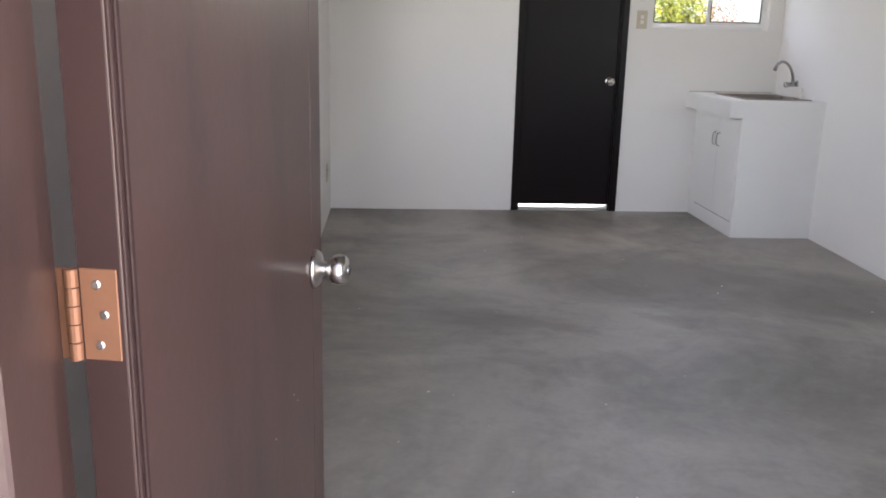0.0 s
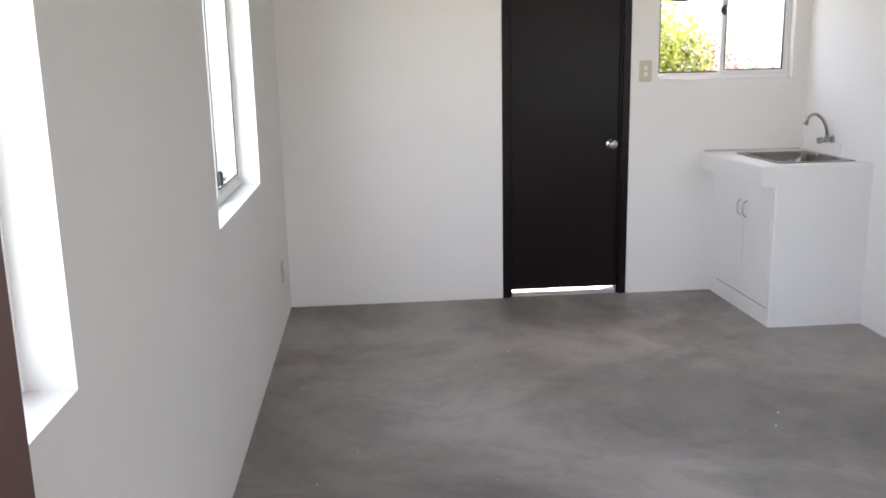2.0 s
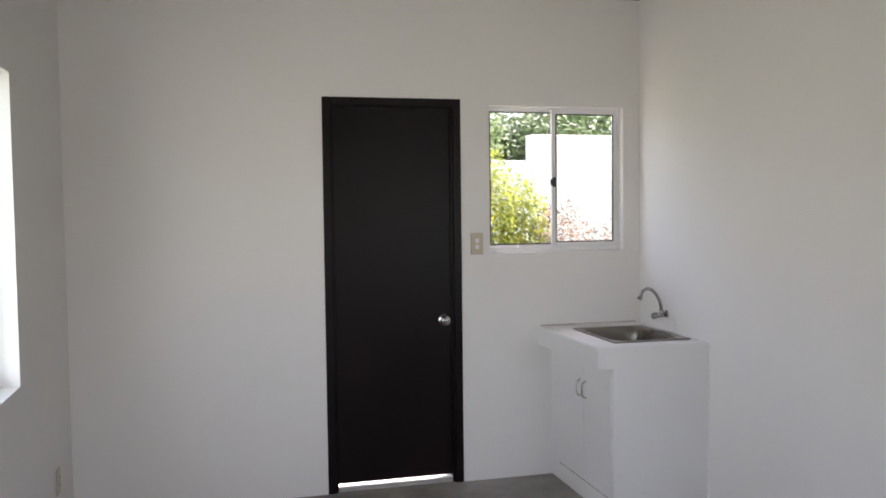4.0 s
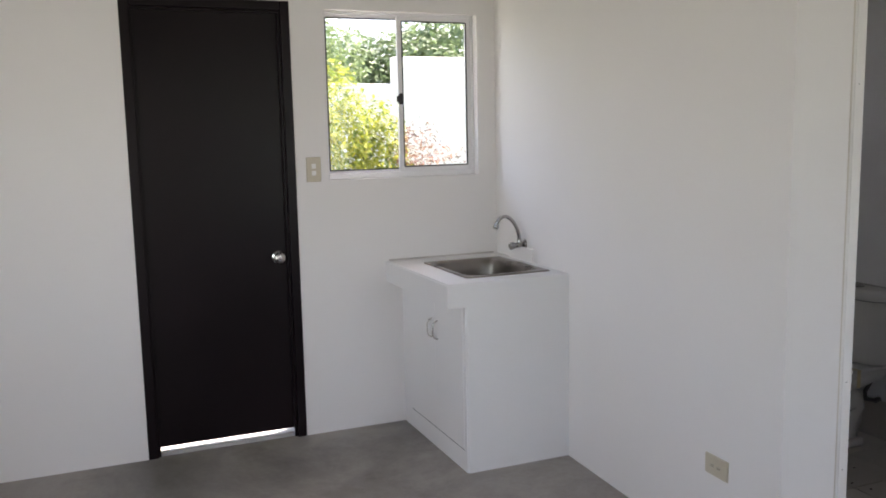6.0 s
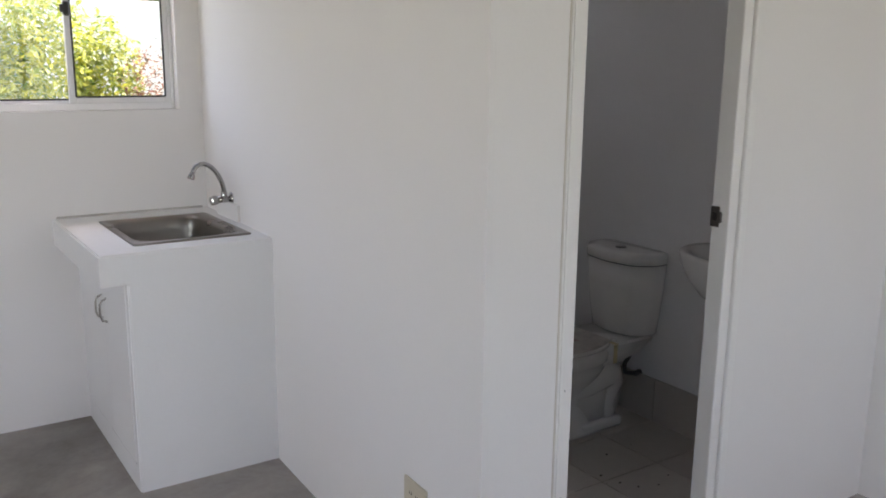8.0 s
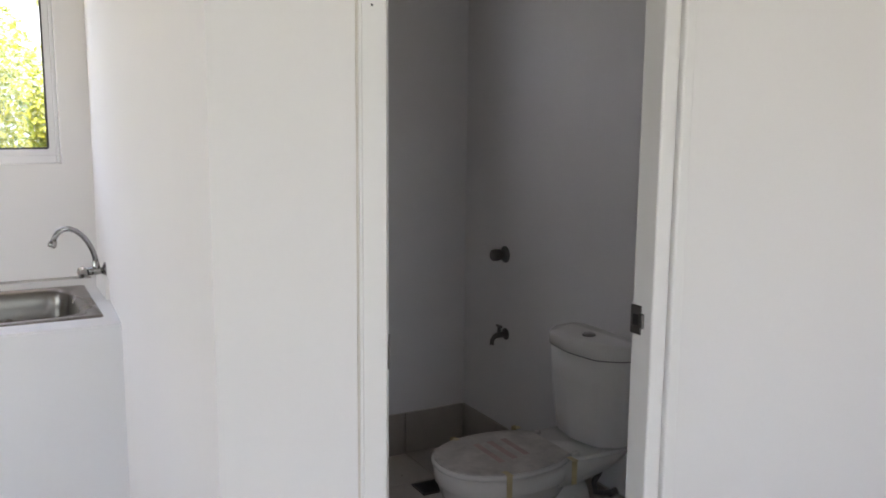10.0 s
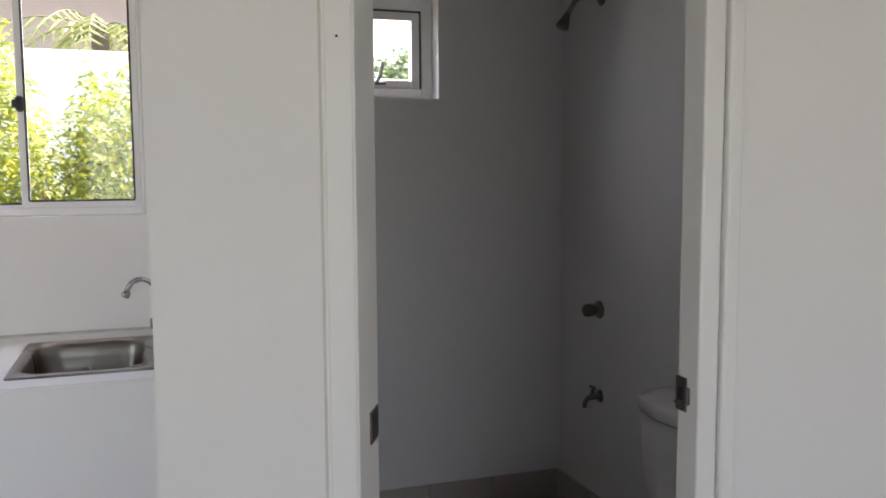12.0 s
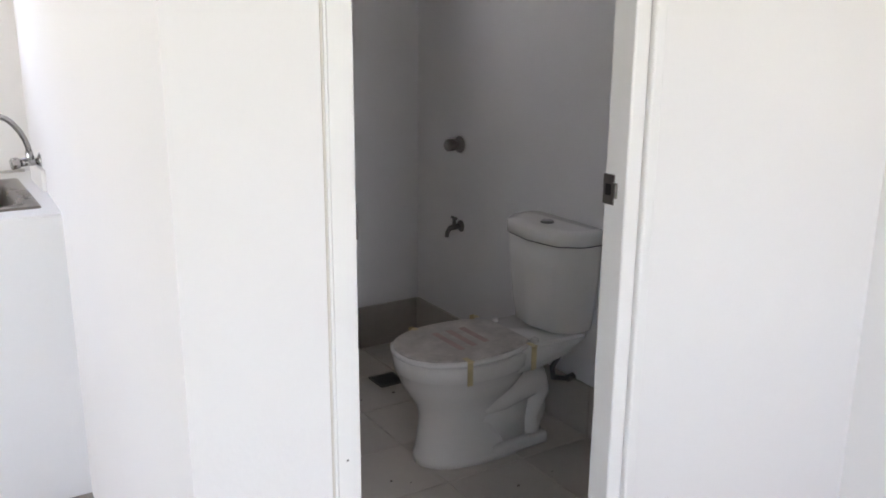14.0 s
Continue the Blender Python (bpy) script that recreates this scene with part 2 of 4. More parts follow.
def tube(points, radius, seg=10, bm=None):
    """A round bar along points; radius may be a list."""
    own = bmesh.new()
    pts = [Vector(p) for p in points]
    rad = radius if isinstance(radius, (list, tuple)) else [radius] * len(pts)
    rings, side = [], None
    for i, p in enumerate(pts):
        d = (pts[min(i + 1, len(pts) - 1)] - pts[max(i - 1, 0)]).normalized()
        if side is None:
            side = d.orthogonal().normalized()
        side = (side - d * side.dot(d)).normalized()
        up = d.cross(side)
        rings.append([own.verts.new(p + rad[i] * (math.cos(2 * math.pi * k / seg) * side + math.sin(2 * math.pi * k / seg) * up)) for k in range(seg)])
    for a, b in zip(rings, rings[1:]):
        for i in range(seg):
            own.faces.new((a[i], a[(i + 1) % seg], b[(i + 1) % seg], b[i]))
    own.faces.new(rings[0])
    own.faces.new(rings[-1][::-1])
    return merge(bm, own)


def loft(sections, cap=True, bm=None):
    own = bmesh.new()
    rings = [[own.verts.new(p) for p in s] for s in sections]
    k = len(rings[0])
    for a, b in zip(rings, rings[1:]):
        for i in range(k):
            own.faces.new((a[i], a[(i + 1) % k], b[(i + 1) % k], b[i]))
    if cap:
        own.faces.new(rings[0][::-1])
        own.faces.new(rings[-1])
    return merge(bm, own)


def rrect(cx, cy, w, h, r, z, seg=5):
    """Rounded rectangle, as a ring of points."""
    out = []
    for sx, sy, a in ((1, 1, 0), (-1, 1, 90), (-1, -1, 180), (1, -1, 270)):
        for i in range(seg + 1):
            t = radians(a + 90 * i / seg)
            out.append(Vector((cx + sx * (w / 2 - r) + r * math.cos(t), cy + sy * (h / 2 - r) + r * math.sin(t), z)))
    return out


def ring(u0, u1, b, t, w, y0, y1, bev=0.003):
    r = box((u0, y0, b), (u0 + w, y1, t), bev)
    box((u1 - w, y0, b), (u1, y1, t), bev, 1, r)
    box((u0 + w, y0, b), (u1 - w, y1, b + w), bev, 1, r)
    box((u0 + w, y0, t - w), (u1 - w, y1, t), bev, 1, r)
    return r


def wall(name, along, a0, a1, near, far, z0, z1, holes, material):
    """A wall with thickness along x or y, with openings (a0, a1, z0, z1) right through it."""
    bm = bmesh.new()
    us = sorted({a0, a1, *[h[0] for h in holes], *[h[1] for h in holes]})
    zs = sorted({z0, z1, *[h[2] for h in holes], *[h[3] for h in holes]})

    def p(u, w, z):
        return bm.verts.new((u, w, z) if along == "x" else (w, u, z))

    def solid(i, j):
        if not (0 <= i < len(us) - 1 and 0 <= j < len(zs) - 1):
            return False
        cu, cz = (us[i] + us[i + 1]) / 2, (zs[j] + zs[j + 1]) / 2
        return not any(h[0] < cu < h[1] and h[2] < cz < h[3] for h in holes)

    for i in range(len(us) - 1):
        for j in range(len(zs) - 1):
            if not solid(i, j):
                continue
            u, v, b, t = us[i], us[i + 1], zs[j], zs[j + 1]
            for w in (near, far):
                bm.faces.new((p(u, w, b), p(v, w, b), p(v, w, t), p(u, w, t)))
            for di, dj, e in ((-1, 0, ((u, b), (u, t))), (1, 0, ((v, b), (v, t))), (0, -1, ((u, b), (v, b))), (0, 1, ((u, t), (v, t)))):
                if not solid(i + di, j + dj):
                    (q, r), (s, x) = e
                    bm.faces.new((p(q, near, r), p(s, near, x), p(s, far, x), p(q, far, r)))
    bmesh.ops.remove_doubles(bm, verts=bm.verts[:], dist=0.0005)
    return fixed(link(name, bm, material))

# ---- the house shell ----
Y, F, FC, XL, XR, ZC, ZB = 6.05, 3.888, 3.90, -0.095, 4.60, 2.715, -0.07


def nook(y):
    """The bathroom's side wall runs slightly off square."""
    return 2.93 + (y - 3.925) * 0.0405


WK = (2.104, 2.914, 1.279, 2.10)
WB = (3.62, 4.043, 1.72, 2.123)
WL = (3.885, 4.995, 0.885, 2.06)
WL2 = (1.355, 2.465, 0.885, 2.06)
# WF is out of view, assumed only from the bright wall facing it
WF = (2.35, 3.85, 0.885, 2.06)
DOOR_K = (1.18, 1.938, -0.09, 2.13)
DOOR_F = (-0.04, 0.90, -0.09, 2.15)
DOOR_B = (3.155, 3.83, -0.09, 2.08)

wall("wall_back", "x", XL - 0.15, XR + 0.15, Y, Y + 0.15, -0.1, ZC, [WK, WB, DOOR_K], WALL)
wall("wall_left", "y", 0.86, Y, XL, XL - 0.15, -0.1, ZC, [WL, WL2], WALL)
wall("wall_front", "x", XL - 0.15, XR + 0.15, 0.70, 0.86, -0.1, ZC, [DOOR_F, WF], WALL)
wall("wall_right", "y", 0.86, Y, XR, XR + 0.15, -0.1, ZC, [], WALL)
wall("wall_bathroom_front", "x", 2.93, XR, F, F + 0.10, -0.1, ZC, [DOOR_B], WALL)
bm = loft([[(nook(F + 0.1), F + 0.1, z), (nook(Y), Y, z), (nook(Y) + 0.1, Y, z), (nook(F + 0.1) + 0.1, F + 0.1, z)] for z in (-0.1, ZC)])
fixed(link("wall_bathroom_side", bm, WALL))
# thin paint skins inside the bathroom
fixed(link("wall_bathroom_lining_right", box((XR - 0.006, F + 0.1, ZB), (XR - 0.001, Y, ZC)), BATHWALL))
wall("wall_bathroom_lining_back", "x", nook(Y) + 0.1, XR - 0.006, Y - 0.006, Y - 0.001, ZB, ZC, [WB], BATHWALL)
bm = box((XL, 0.86, -0.12), (2.93, Y, 0))
box((2.93, 0.86, -0.12), (XR, F, 0), 0, 1, bm)
box((2.93, F, -0.12), (nook(Y), Y, -0.002), 0, 1, bm)
fixed(link("floor", bm, CEMENT))
fixed(link("floor_bathroom", box((3.0, F, -0.14), (XR, Y, ZB - 0.006)), GROUT))
fixed(link("door_sill_front", box((-0.04, 0.60, -0.12), (0.90, 0.86, -0.003)), CEMENT))
fixed(link("door_sill_inner", box((1.18, Y, -0.12), (1.938, Y + 0.03, -0.003)), CEMENT))
fixed(link("door_sill_back", box((1.18, Y + 0.03, -0.12), (1.938, Y + 0.25, 0.016), 0.004), APRON))
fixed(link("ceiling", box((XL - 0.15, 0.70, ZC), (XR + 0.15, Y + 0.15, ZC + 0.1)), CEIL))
# unseen roof, added to block the sun; its back eave shades the kitchen window
bm = bmesh.new()
for y0, z0, y1, z1 in ((0.0, 2.95, 3.4, 3.75), (3.4, 3.75, 6.60, 2.95)):
    vs = [bm.verts.new(p) for p in ((-0.7, y0, z0), (5.2, y0, z0), (5.2, y1, z1), (-0.7, y1, z1))]
    bm.faces.new(vs)
bmesh.ops.solidify(bm, geom=bm.faces[:], thickness=0.06)
fixed(link("roof", bm, ROOF))

# ---- outdoors ----
fixed(link("ground", box((-150, -150, -0.6), (150, 150, -0.125)), GROUND))
fixed(link("pavement", box((-1.2, Y + 0.15, -0.4), (5.6, Y + 1.1, -0.03), 0.01), APRON))
fixed(link("pavement_front", box((-2.0, -3.0, -0.4), (5.6, 0.60, -0.05), 0.01), APRON))
fence = thing("boundary_wall", "tall white plastered boundary wall behind the garden", "garden wall")
part("wall_panel", box((3.1, 13.55, -0.3), (5.15, 13.75, 2.20), 0.01), FENCE, fence)
part("tall_panel", box((-14, 13.50, -0.3), (3.1, 13.78, 2.80), 0.01), FENCE, fence)
part("raised_wall", box((5.15, 13.548, -0.3), (16, 13.80, 2.58), 0.01), FENCE, fence)
part("coping", box((9.0, 13.40, 2.58), (16, 13.85, 2.66), 0.01), FENCE, fence)


def leaves(rng, blobs, count, size, bm=None):
    """Many small folded leaves scattered through overlapping lobes."""
    own = bm or bmesh.new()
    weight = [b[1][0] * b[1][1] + b[1][2] * b[1][0] for b in blobs]
    for _ in range(count):
        c, r = rng.choices(blobs, weight)[0]
        d = Vector((rng.gauss(0, 1), rng.gauss(0, 1), rng.gauss(0, 1))).normalized()
        k = rng.uniform(0.55, 1.0) * (1 + 0.22 * noise.noise(d * 2.3 + Vector(c)))
        p = Vector(c) + Vector((d.x * r[0], d.y * r[1], d.z * r[2])) * k
        n = (d + Vector((rng.uniform(-1, 1), rng.uniform(-1, 1), rng.uniform(-0.3, 1.2)))).normalized()
        u = n.orthogonal().normalized()
        u = Matrix.Rotation(rng.uniform(0, 6.28), 3, n) @ u
        v = n.cross(u)
        s = size * rng.uniform(0.6, 1.4)
        q = [own.verts.new(p + w) for w in (-u * s, v * s * 0.42, u * s, -v * s * 0.42)]
        q[1].co += n * s * 0.15
        q[3].co += n * s * 0.15
        own.faces.new((q[0], q[1], q[2]))
        own.faces.new((q[0], q[2], q[3]))
    return own


def shrub(label, at, r, blobs, material, count, size, seed):
    rng = random.Random(seed)
    e = thing("shrub", label, "shrub", "garden shrubs", at)
    for k in range(5):
        a = 6.28 * k / 5 + rng.uniform(-0.4, 0.4)
        tip = Vector((r * 0.6 * math.cos(a), r * 0.6 * math.sin(a), blobs[0][0][2] + 0.2))
        part("stem", tube([(0.05 * math.cos(a), 0.05 * math.sin(a), 0), tip * 0.5 + Vector((0, 0, 0.1)), tip], [0.018, 0.013, 0.005], 6), BARK, e)
    part("foliage", leaves(rng, blobs, count, size), material, e)
    return e


GZ = -0.125
shrub("bushy lime-green garden shrub in full sun", (2.2, 8.3, GZ), 0.7, [((-0.12, 0, 1.25), (0.30, 0.5, 1.22)), ((-0.5, 0.2, 0.95), (0.6, 0.5, 0.95)), ((0.15, -0.1, 0.8), (0.45, 0.5, 1.0)), ((0.42, -0.05, 1.1), (0.20, 0.4, 1.08))], LIME, 34000, 0.024, 3)
shrub("rounded lime-green garden shrub in full sun", (2.9, 8.5, GZ), 0.5, [((-0.08, 0, 1.15), (0.36, 0.45, 1.06)), ((0.0, 0, 0.7), (0.55, 0.5, 0.7)), ((0.28, 0, 1.1), (0.28, 0.3, 0.82))], LIME, 26000, 0.024, 10)
shrub("tall lime-green garden shrub with loose shoots", (0.9, 8.9, GZ), 0.7, [((0, 0, 1.2), (0.7, 0.6, 1.0)), ((0.3, 0, 0.7), (0.6, 0.5, 0.7))], LIME, 6000, 0.036, 4)
shrub("red-leaved low shrub beside the lime bush", (3.45, 8.35, GZ), 0.4, [((0, 0, 0.9), (0.36, 0.4, 0.84)), ((-0.15, -0.1, 0.6), (0.38, 0.3, 0.75))], RED, 8000, 0.018, 6)
shrub("sparse red-leaved low shrub with bare twigs", (4.15, 8.85, GZ), 0.5, [((0, 0, 0.8), (0.5, 0.4, 0.72)), ((0.2, 0.0, 0.9), (0.15, 0.2, 0.78))], RED, 5500, 0.018, 7)
shrub("sparse red-leaved low shrub by the wall", (4.9, 9.2, GZ), 0.6, [((0, 0, 0.75), (0.6, 0.45, 0.75))], RED, 4500, 0.019, 8)


def tree(label, at, height, spread, material, count, size, seed):
    rng = random.Random(seed)
    e = thing("tree", label, "tree", "trees behind the wall", at)
    top = height * 0.55
    part("trunk", tube([(0, 0, 0), (0.1, 0.05, top * 0.5), (0.0, 0.1, top), (0.1, 0.1, height * 0.85)], [0.22, 0.17, 0.12, 0.03], 9), BARK, e)
    blobs = []
    for k in range(8):
        a, h = rng.uniform(0, 6.28), rng.uniform(0.45, 0.85) * height
        rr = spread * rng.uniform(0.35, 0.7)
        c = Vector((rr * math.cos(a), rr * math.sin(a), h))
        part("limb", tube([(0, 0.05, h * 0.6), c * 0.55 + Vector((0, 0, h * 0.36)), c], [0.08, 0.05, 0.015], 6), BARK, e)
        blobs.append((tuple(c), (spread * 0.5, spread * 0.5, height * 0.2)))
    blobs.append(((0, 0, height * 0.85), (spread * 0.5, spread * 0.5, height * 0.18)))
    part("crown", leaves(rng, blobs, count, size), material, e)
    return e


tree("broad dark-green tree behind the boundary wall", (6.6, 21, GZ), 3.9, 1.5, GREEN, 5200, 0.09, 11)
tree("broad dark-green tree behind the boundary wall", (9.4, 21.5, GZ), 4.5, 1.9, GREEN, 6000, 0.10, 12)
tree("dark-green tree with an uneven crown behind the wall", (13.0, 24, GZ), 5.0, 2.3, GREEN, 5500, 0.12, 13)
tree("dark-green tree with an uneven crown behind the wall", (4.6, 22.5, GZ), 3.4, 1.2, GREEN, 3000, 0.09, 14)
tree("slim light-green tree just behind the garden wall", (4.3, 15.2, GZ), 3.7, 0.9, PALEGREEN, 6000, 0.042, 15)
tree("dark-green tree far behind the wall", (18, 27, GZ), 5.8, 3.0, GREEN, 4500, 0.15, 16)

house = thing("neighbour_house", "pinkish-brown neighbouring house partly behind palm fronds", "house", at=(1.6, 21.0, GZ))
part("wall", box((-1.6, 0, 0), (1.3, 5.0, 5.5), 0.02), PINK, house)
part("roof", loft([[Vector((x, y, z)) for y, z in ((-0.5, 5.4), (2.5, 6.5), (5.5, 5.4), (5.5, 5.52), (2.5, 6.64), (-0.5, 5.52))] for x in (-2.0, 1.7)]), ROOF, house)
palm = thing("palm", "palm with drooping yellow-green fronds beyond the wall", "palm tree", at=(2.3, 15.4, GZ))
part("trunk", tube([(0, 0, 0), (0.08, 0, 1.8), (0.05, 0, 3.4)], [0.17, 0.13, 0.12], 10), BARK, palm)
rng = random.Random(21)
for k in range(12):
    a = 6.28 * k / 12 + rng.uniform(-0.2, 0.2)
    ln, lift = rng.uniform(1.5, 2.0), rng.uniform(0.2, 0.8)
    bm = bmesh.new()
    spine = []
    for i in range(13):
        s = i / 12
        spine.append(Vector((0.05 + math.cos(a) * ln * s, math.sin(a) * ln * s, 3.4 + lift * s * 1.4 - 1.5 * s * s)))
    tube(spine, [0.02 * (1 - i / 14) for i in range(13)], 5, bm)
    side = Vector((-math.sin(a), math.cos(a), 0))
    for i in range(1, 12):
        for sg in (-1, 1):
            p = spine[i]
            w = (side * sg * 0.42 + Vector((math.cos(a) * 0.25, math.sin(a) * 0.25, -0.28))) * (1.1 - i / 16)
            d = (spine[i + 1] - p) * 0.28
            bm.faces.new([bm.verts.new(q) for q in (p - d * 0.4, p + d, p + w)])
    part("frond", bm, PALM, palm)

# ---- windows ----


def slider(name, sec, out, fx, along, label, latch_side, pane_mat):
    """Two-leaf sliding window: outer frame, two sashes with a pane each, sill strip and a black latch."""
    a0, a1, z0, z1 = sec
    e = fixed(new(name), label, "window")

    def bx(u0, u1, w0, w1, b, t, bev=0.003):
        w0, w1 = sorted((fx + out * w0, fx + out * w1))
        return box((u0, w0, b), (u1, w1, t), bev) if along == "x" else box((w0, u0, b), (w1, u1, t), bev)

    fw = 0.013
    fr = bx(a0, a0 + fw, 0, 0.06, z0, z1)
    for args in ((a1 - fw, a1, z0, z1), (a0 + fw, a1 - fw, z0, z0 + 0.030), (a0 + fw, a1 - fw, z1 - fw, z1)):
        merge(fr, bx(args[0], args[1], 0, 0.06, args[2], args[3]))
    part("window_frame", fr, ALU, e)
    mid = (a0 + a1) / 2
    for i, (u0, u1) in enumerate(((a0 + fw, mid + 0.013), (mid - 0.013, a1 - fw))):
        d0, d1 = (0.033, 0.053) if i == 0 else (0.008, 0.028)
        b, t, s = (z0 + 0.028, z1 - fw, 0.016) if i == 0 else (z0 + 0.028, z1 - fw, 0.026)
        sash = bx(u0, u0 + s, d0, d1, b, t, 0.002)
        for q in ((u1 - s, u1, b, t), (u0 + s, u1 - s, b, b + s), (u0 + s, u1 - s, t - s, t)):
            merge(sash, bx(q[0], q[1], d0, d1, q[2], q[3], 0.002))
        so = part("sash", sash, ALU, e)
        gk = bx(u0 + s - 0.004, u0 + s + 0.003, d0 - 0.001, d0 + 0.004, b + s, t - s, 0)
        merge(gk, bx(u1 - s - 0.003, u1 - s + 0.004, d0 - 0.001, d0 + 0.004, b + s, t - s, 0))
        merge(gk, bx(u0 + s, u1 - s, d0 - 0.001, d0 + 0.004, b + s - 0.004, b + s + 0.003, 0))
        merge(gk, bx(u0 + s, u1 - s, d0 - 0.001, d0 + 0.004, t - s - 0.003, t - s + 0.004, 0))
        part("gasket", gk, BLACK, so, "thin black rubber gasket")
        dm = (d0 + d1) / 2
        pane = part("pane", bx(u0 + s - 0.002, u1 - s + 0.002, dm - 0.002, dm + 0.002, b + s - 0.002, t - s + 0.002, 0), pane_mat, so)
        pane.visible_shadow = False
    zl = latch_side
    lt = bx(mid - 0.016, mid + 0.010, -0.014, 0.008, zl - 0.028, zl + 0.028, 0.006)
    merge(lt, bx(mid - 0.028, mid - 0.012, -0.012, -0.004, zl - 0.016, zl + 0.016, 0.003))
    part("latch", lt, BLACK, e, "black sliding window latch")
    return e


slider("window_1", WK, 1, Y + 0.045, "x", "white aluminium two-leaf sliding window above the sink", 1.675, GLASS)
slider("window_2", WL, -1, XL - 0.085, "y", "white aluminium two-leaf sliding window in deep white reveal", 0.985, FROST)
slider("window_3", WL2, -1, XL - 0.085, "y", "white aluminium two-leaf sliding window beside the front door", 0.985, FROST)

# added window, never in view; lets the front lamp into the room
slider("window_unseen", WF, -1, 0.80, "x", "unseen two-leaf sliding window added in the front wall for light", 0.985, FROST)

# small awning window of the bathroom
e = fixed(new("window_4"), "small white aluminium awning window with lever handle", "window")
a0, a1, z0, z1 = WB


part("window_frame", ring(a0, a1, z0, z1, 0.045, Y + 0.075, Y + 0.14), ALU, e)
part("gasket", ring(a0 + 0.045, a1 - 0.045, z0 + 0.045, z1 - 0.045, 0.008, Y + 0.088, Y + 0.13, 0), BLACK, e)
so = part("sash", ring(a0 + 0.053, a1 - 0.053, z0 + 0.045, z1 - 0.053, 0.034, Y + 0.082, Y + 0.12), ALU, e)
pane = part("pane", box((a0 + 0.085, Y + 0.099, z0 + 0.077), (a1 - 0.085, Y + 0.103, z1 - 0.085)), GLASS, so)
pane.visible_shadow = False
h = part("handle", box((3.775, Y + 0.062, 1.776), (3.845, Y + 0.084, 1.790), 0.006, 2), DULL, e, "dark grey metal lever handle")
part("lever", tube([(3.806, Y + 0.068, 1.786), (3.812, Y + 0.045, 1.81), (3.826, Y + 0.04, 1.862)], [0.008, 0.007, 0.008], 8), DULL, h)

# ---- back door ----
d = fixed(new("door_1"), "closed dark brown flush door in matching frame", "door")
x0, x1, _, zt = DOOR_K
part("frame_post", box((x0, Y - 0.006, 0), (x0 + 0.045, Y + 0.12, zt), 0.003), DARK, d)
part("frame_post", box((x1 - 0.045, Y - 0.006, 0), (x1, Y + 0.12, zt), 0.003), DARK, d)
part("frame_head", box((x0 + 0.045, Y - 0.006, zt - 0.045), (x1 - 0.045, Y + 0.12, zt), 0.003), DARK, d)
for u0, u1 in ((x0 + 0.045, x0 + 0.057), (x1 - 0.057, x1 - 0.045)):
    part("door_stop", box((u0, Y + 0.01, 0.0), (u1, Y + 0.026, zt - 0.057), 0.002), DARK, d)
part("door_stop", box((x0 + 0.045, Y + 0.01, zt - 0.057), (x1 - 0.045, Y + 0.026, zt - 0.045), 0.002), DARK, d)
part("door_leaf", box((x0 + 0.048, Y + 0.028, 0.042), (x1 - 0.048, Y + 0.068, zt - 0.048), 0.003), DARK, d)


def knob_set(parent, origin, axis, label):
    """Round door knob on a turned rose with a key cylinder."""
    o, ax = Vector(origin), Vector(axis).normalized()
    k = part("knob", lathe([(0.011, 0), (0.011, 0.013), (0.017, 0.017), (0.0245, 0.024), (0.0275, 0.034), (0.0255, 0.043), (0.018, 0.0495), (0.010, 0.051)], o + ax * 0.010, ax, 28), STEEL, parent, label, True)
    part("rose", lathe([(0.033, 0), (0.033, 0.004), (0.028, 0.010), (0.014, 0.013), (0.012, 0.02)], o, ax, 28), STEEL, k, "", True)
    part("key_cylinder", lathe([(0.009, 0), (0.009, 0.0025), (0.006, 0.003)], o + ax * 0.0605, ax, 16), CHROME, k)
    return k


knob_set(d, (1.838, Y + 0.028, 0.915), (0, -1, 0), "round satin steel door knob")

# ---- front door, swung inward ----
f = fixed(new("door_2"), "front door opening with dark brown wooden frame", "door frame")
part("frame_post", box((-0.04, 0.70, 0), (0.006, 0.858, 2.15), 0.003), BROWN, f)
part("frame_post", box((0.854, 0.70, 0), (0.90, 0.858, 2.15), 0.003), BROWN, f)
part("frame_head", box((0.006, 0.70, 2.105), (0.854, 0.858, 2.15), 0.003), BROWN, f)
part("door_stop", box((0.006, 0.70, 0), (0.020, 0.795, 2.105), 0.003), BROWN, f)

HX, HY, LW = 0.062, 0.862, 0.735
ANG = -math.degrees(math.atan2(0.124, 0.720))
dr = thing("front_door", "open glossy brown wooden front door with steel knob", "door", at=(HX, HY, 0), rz=ANG)
leaf = part("door_leaf", box((-0.042, 0, 0.015), (0, LW, 2.09), 0.002), BROWN, dr)
# thin overlay carries the edge's shade as a darker, duller brown
part("hinge_edge_shade", box((-0.0415, -0.0012, 0.017), (-0.0005, 0.001, 2.088), 0.0004), EDGE_SHADE, leaf, "hinge edge darkened to imitate shade")
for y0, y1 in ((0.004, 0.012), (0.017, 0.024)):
    part("edge_bead", box((-0.001, y0, 0.018), (0.0035, y1, 2.087), 0.0017, 2), EDGE_SHADE, leaf)
for yy in (0.668,):
    part("seam", box((-0.001, yy, 0.018), (0.0006, yy + 0.005, 2.087), 0), BROWN, leaf)
knob_set(dr, (0.0, LW - 0.050, 0.818), (1, 0, 0), "shiny round satin steel knob")
knob_set(dr, (-0.042, LW - 0.050, 0.818), (-1, 0, 0), "shiny round satin steel knob")
part("latch_plate", box((-0.034, LW - 0.001, 0.79), (-0.008, LW + 0.0015, 0.85), 0.001), STEEL, dr)
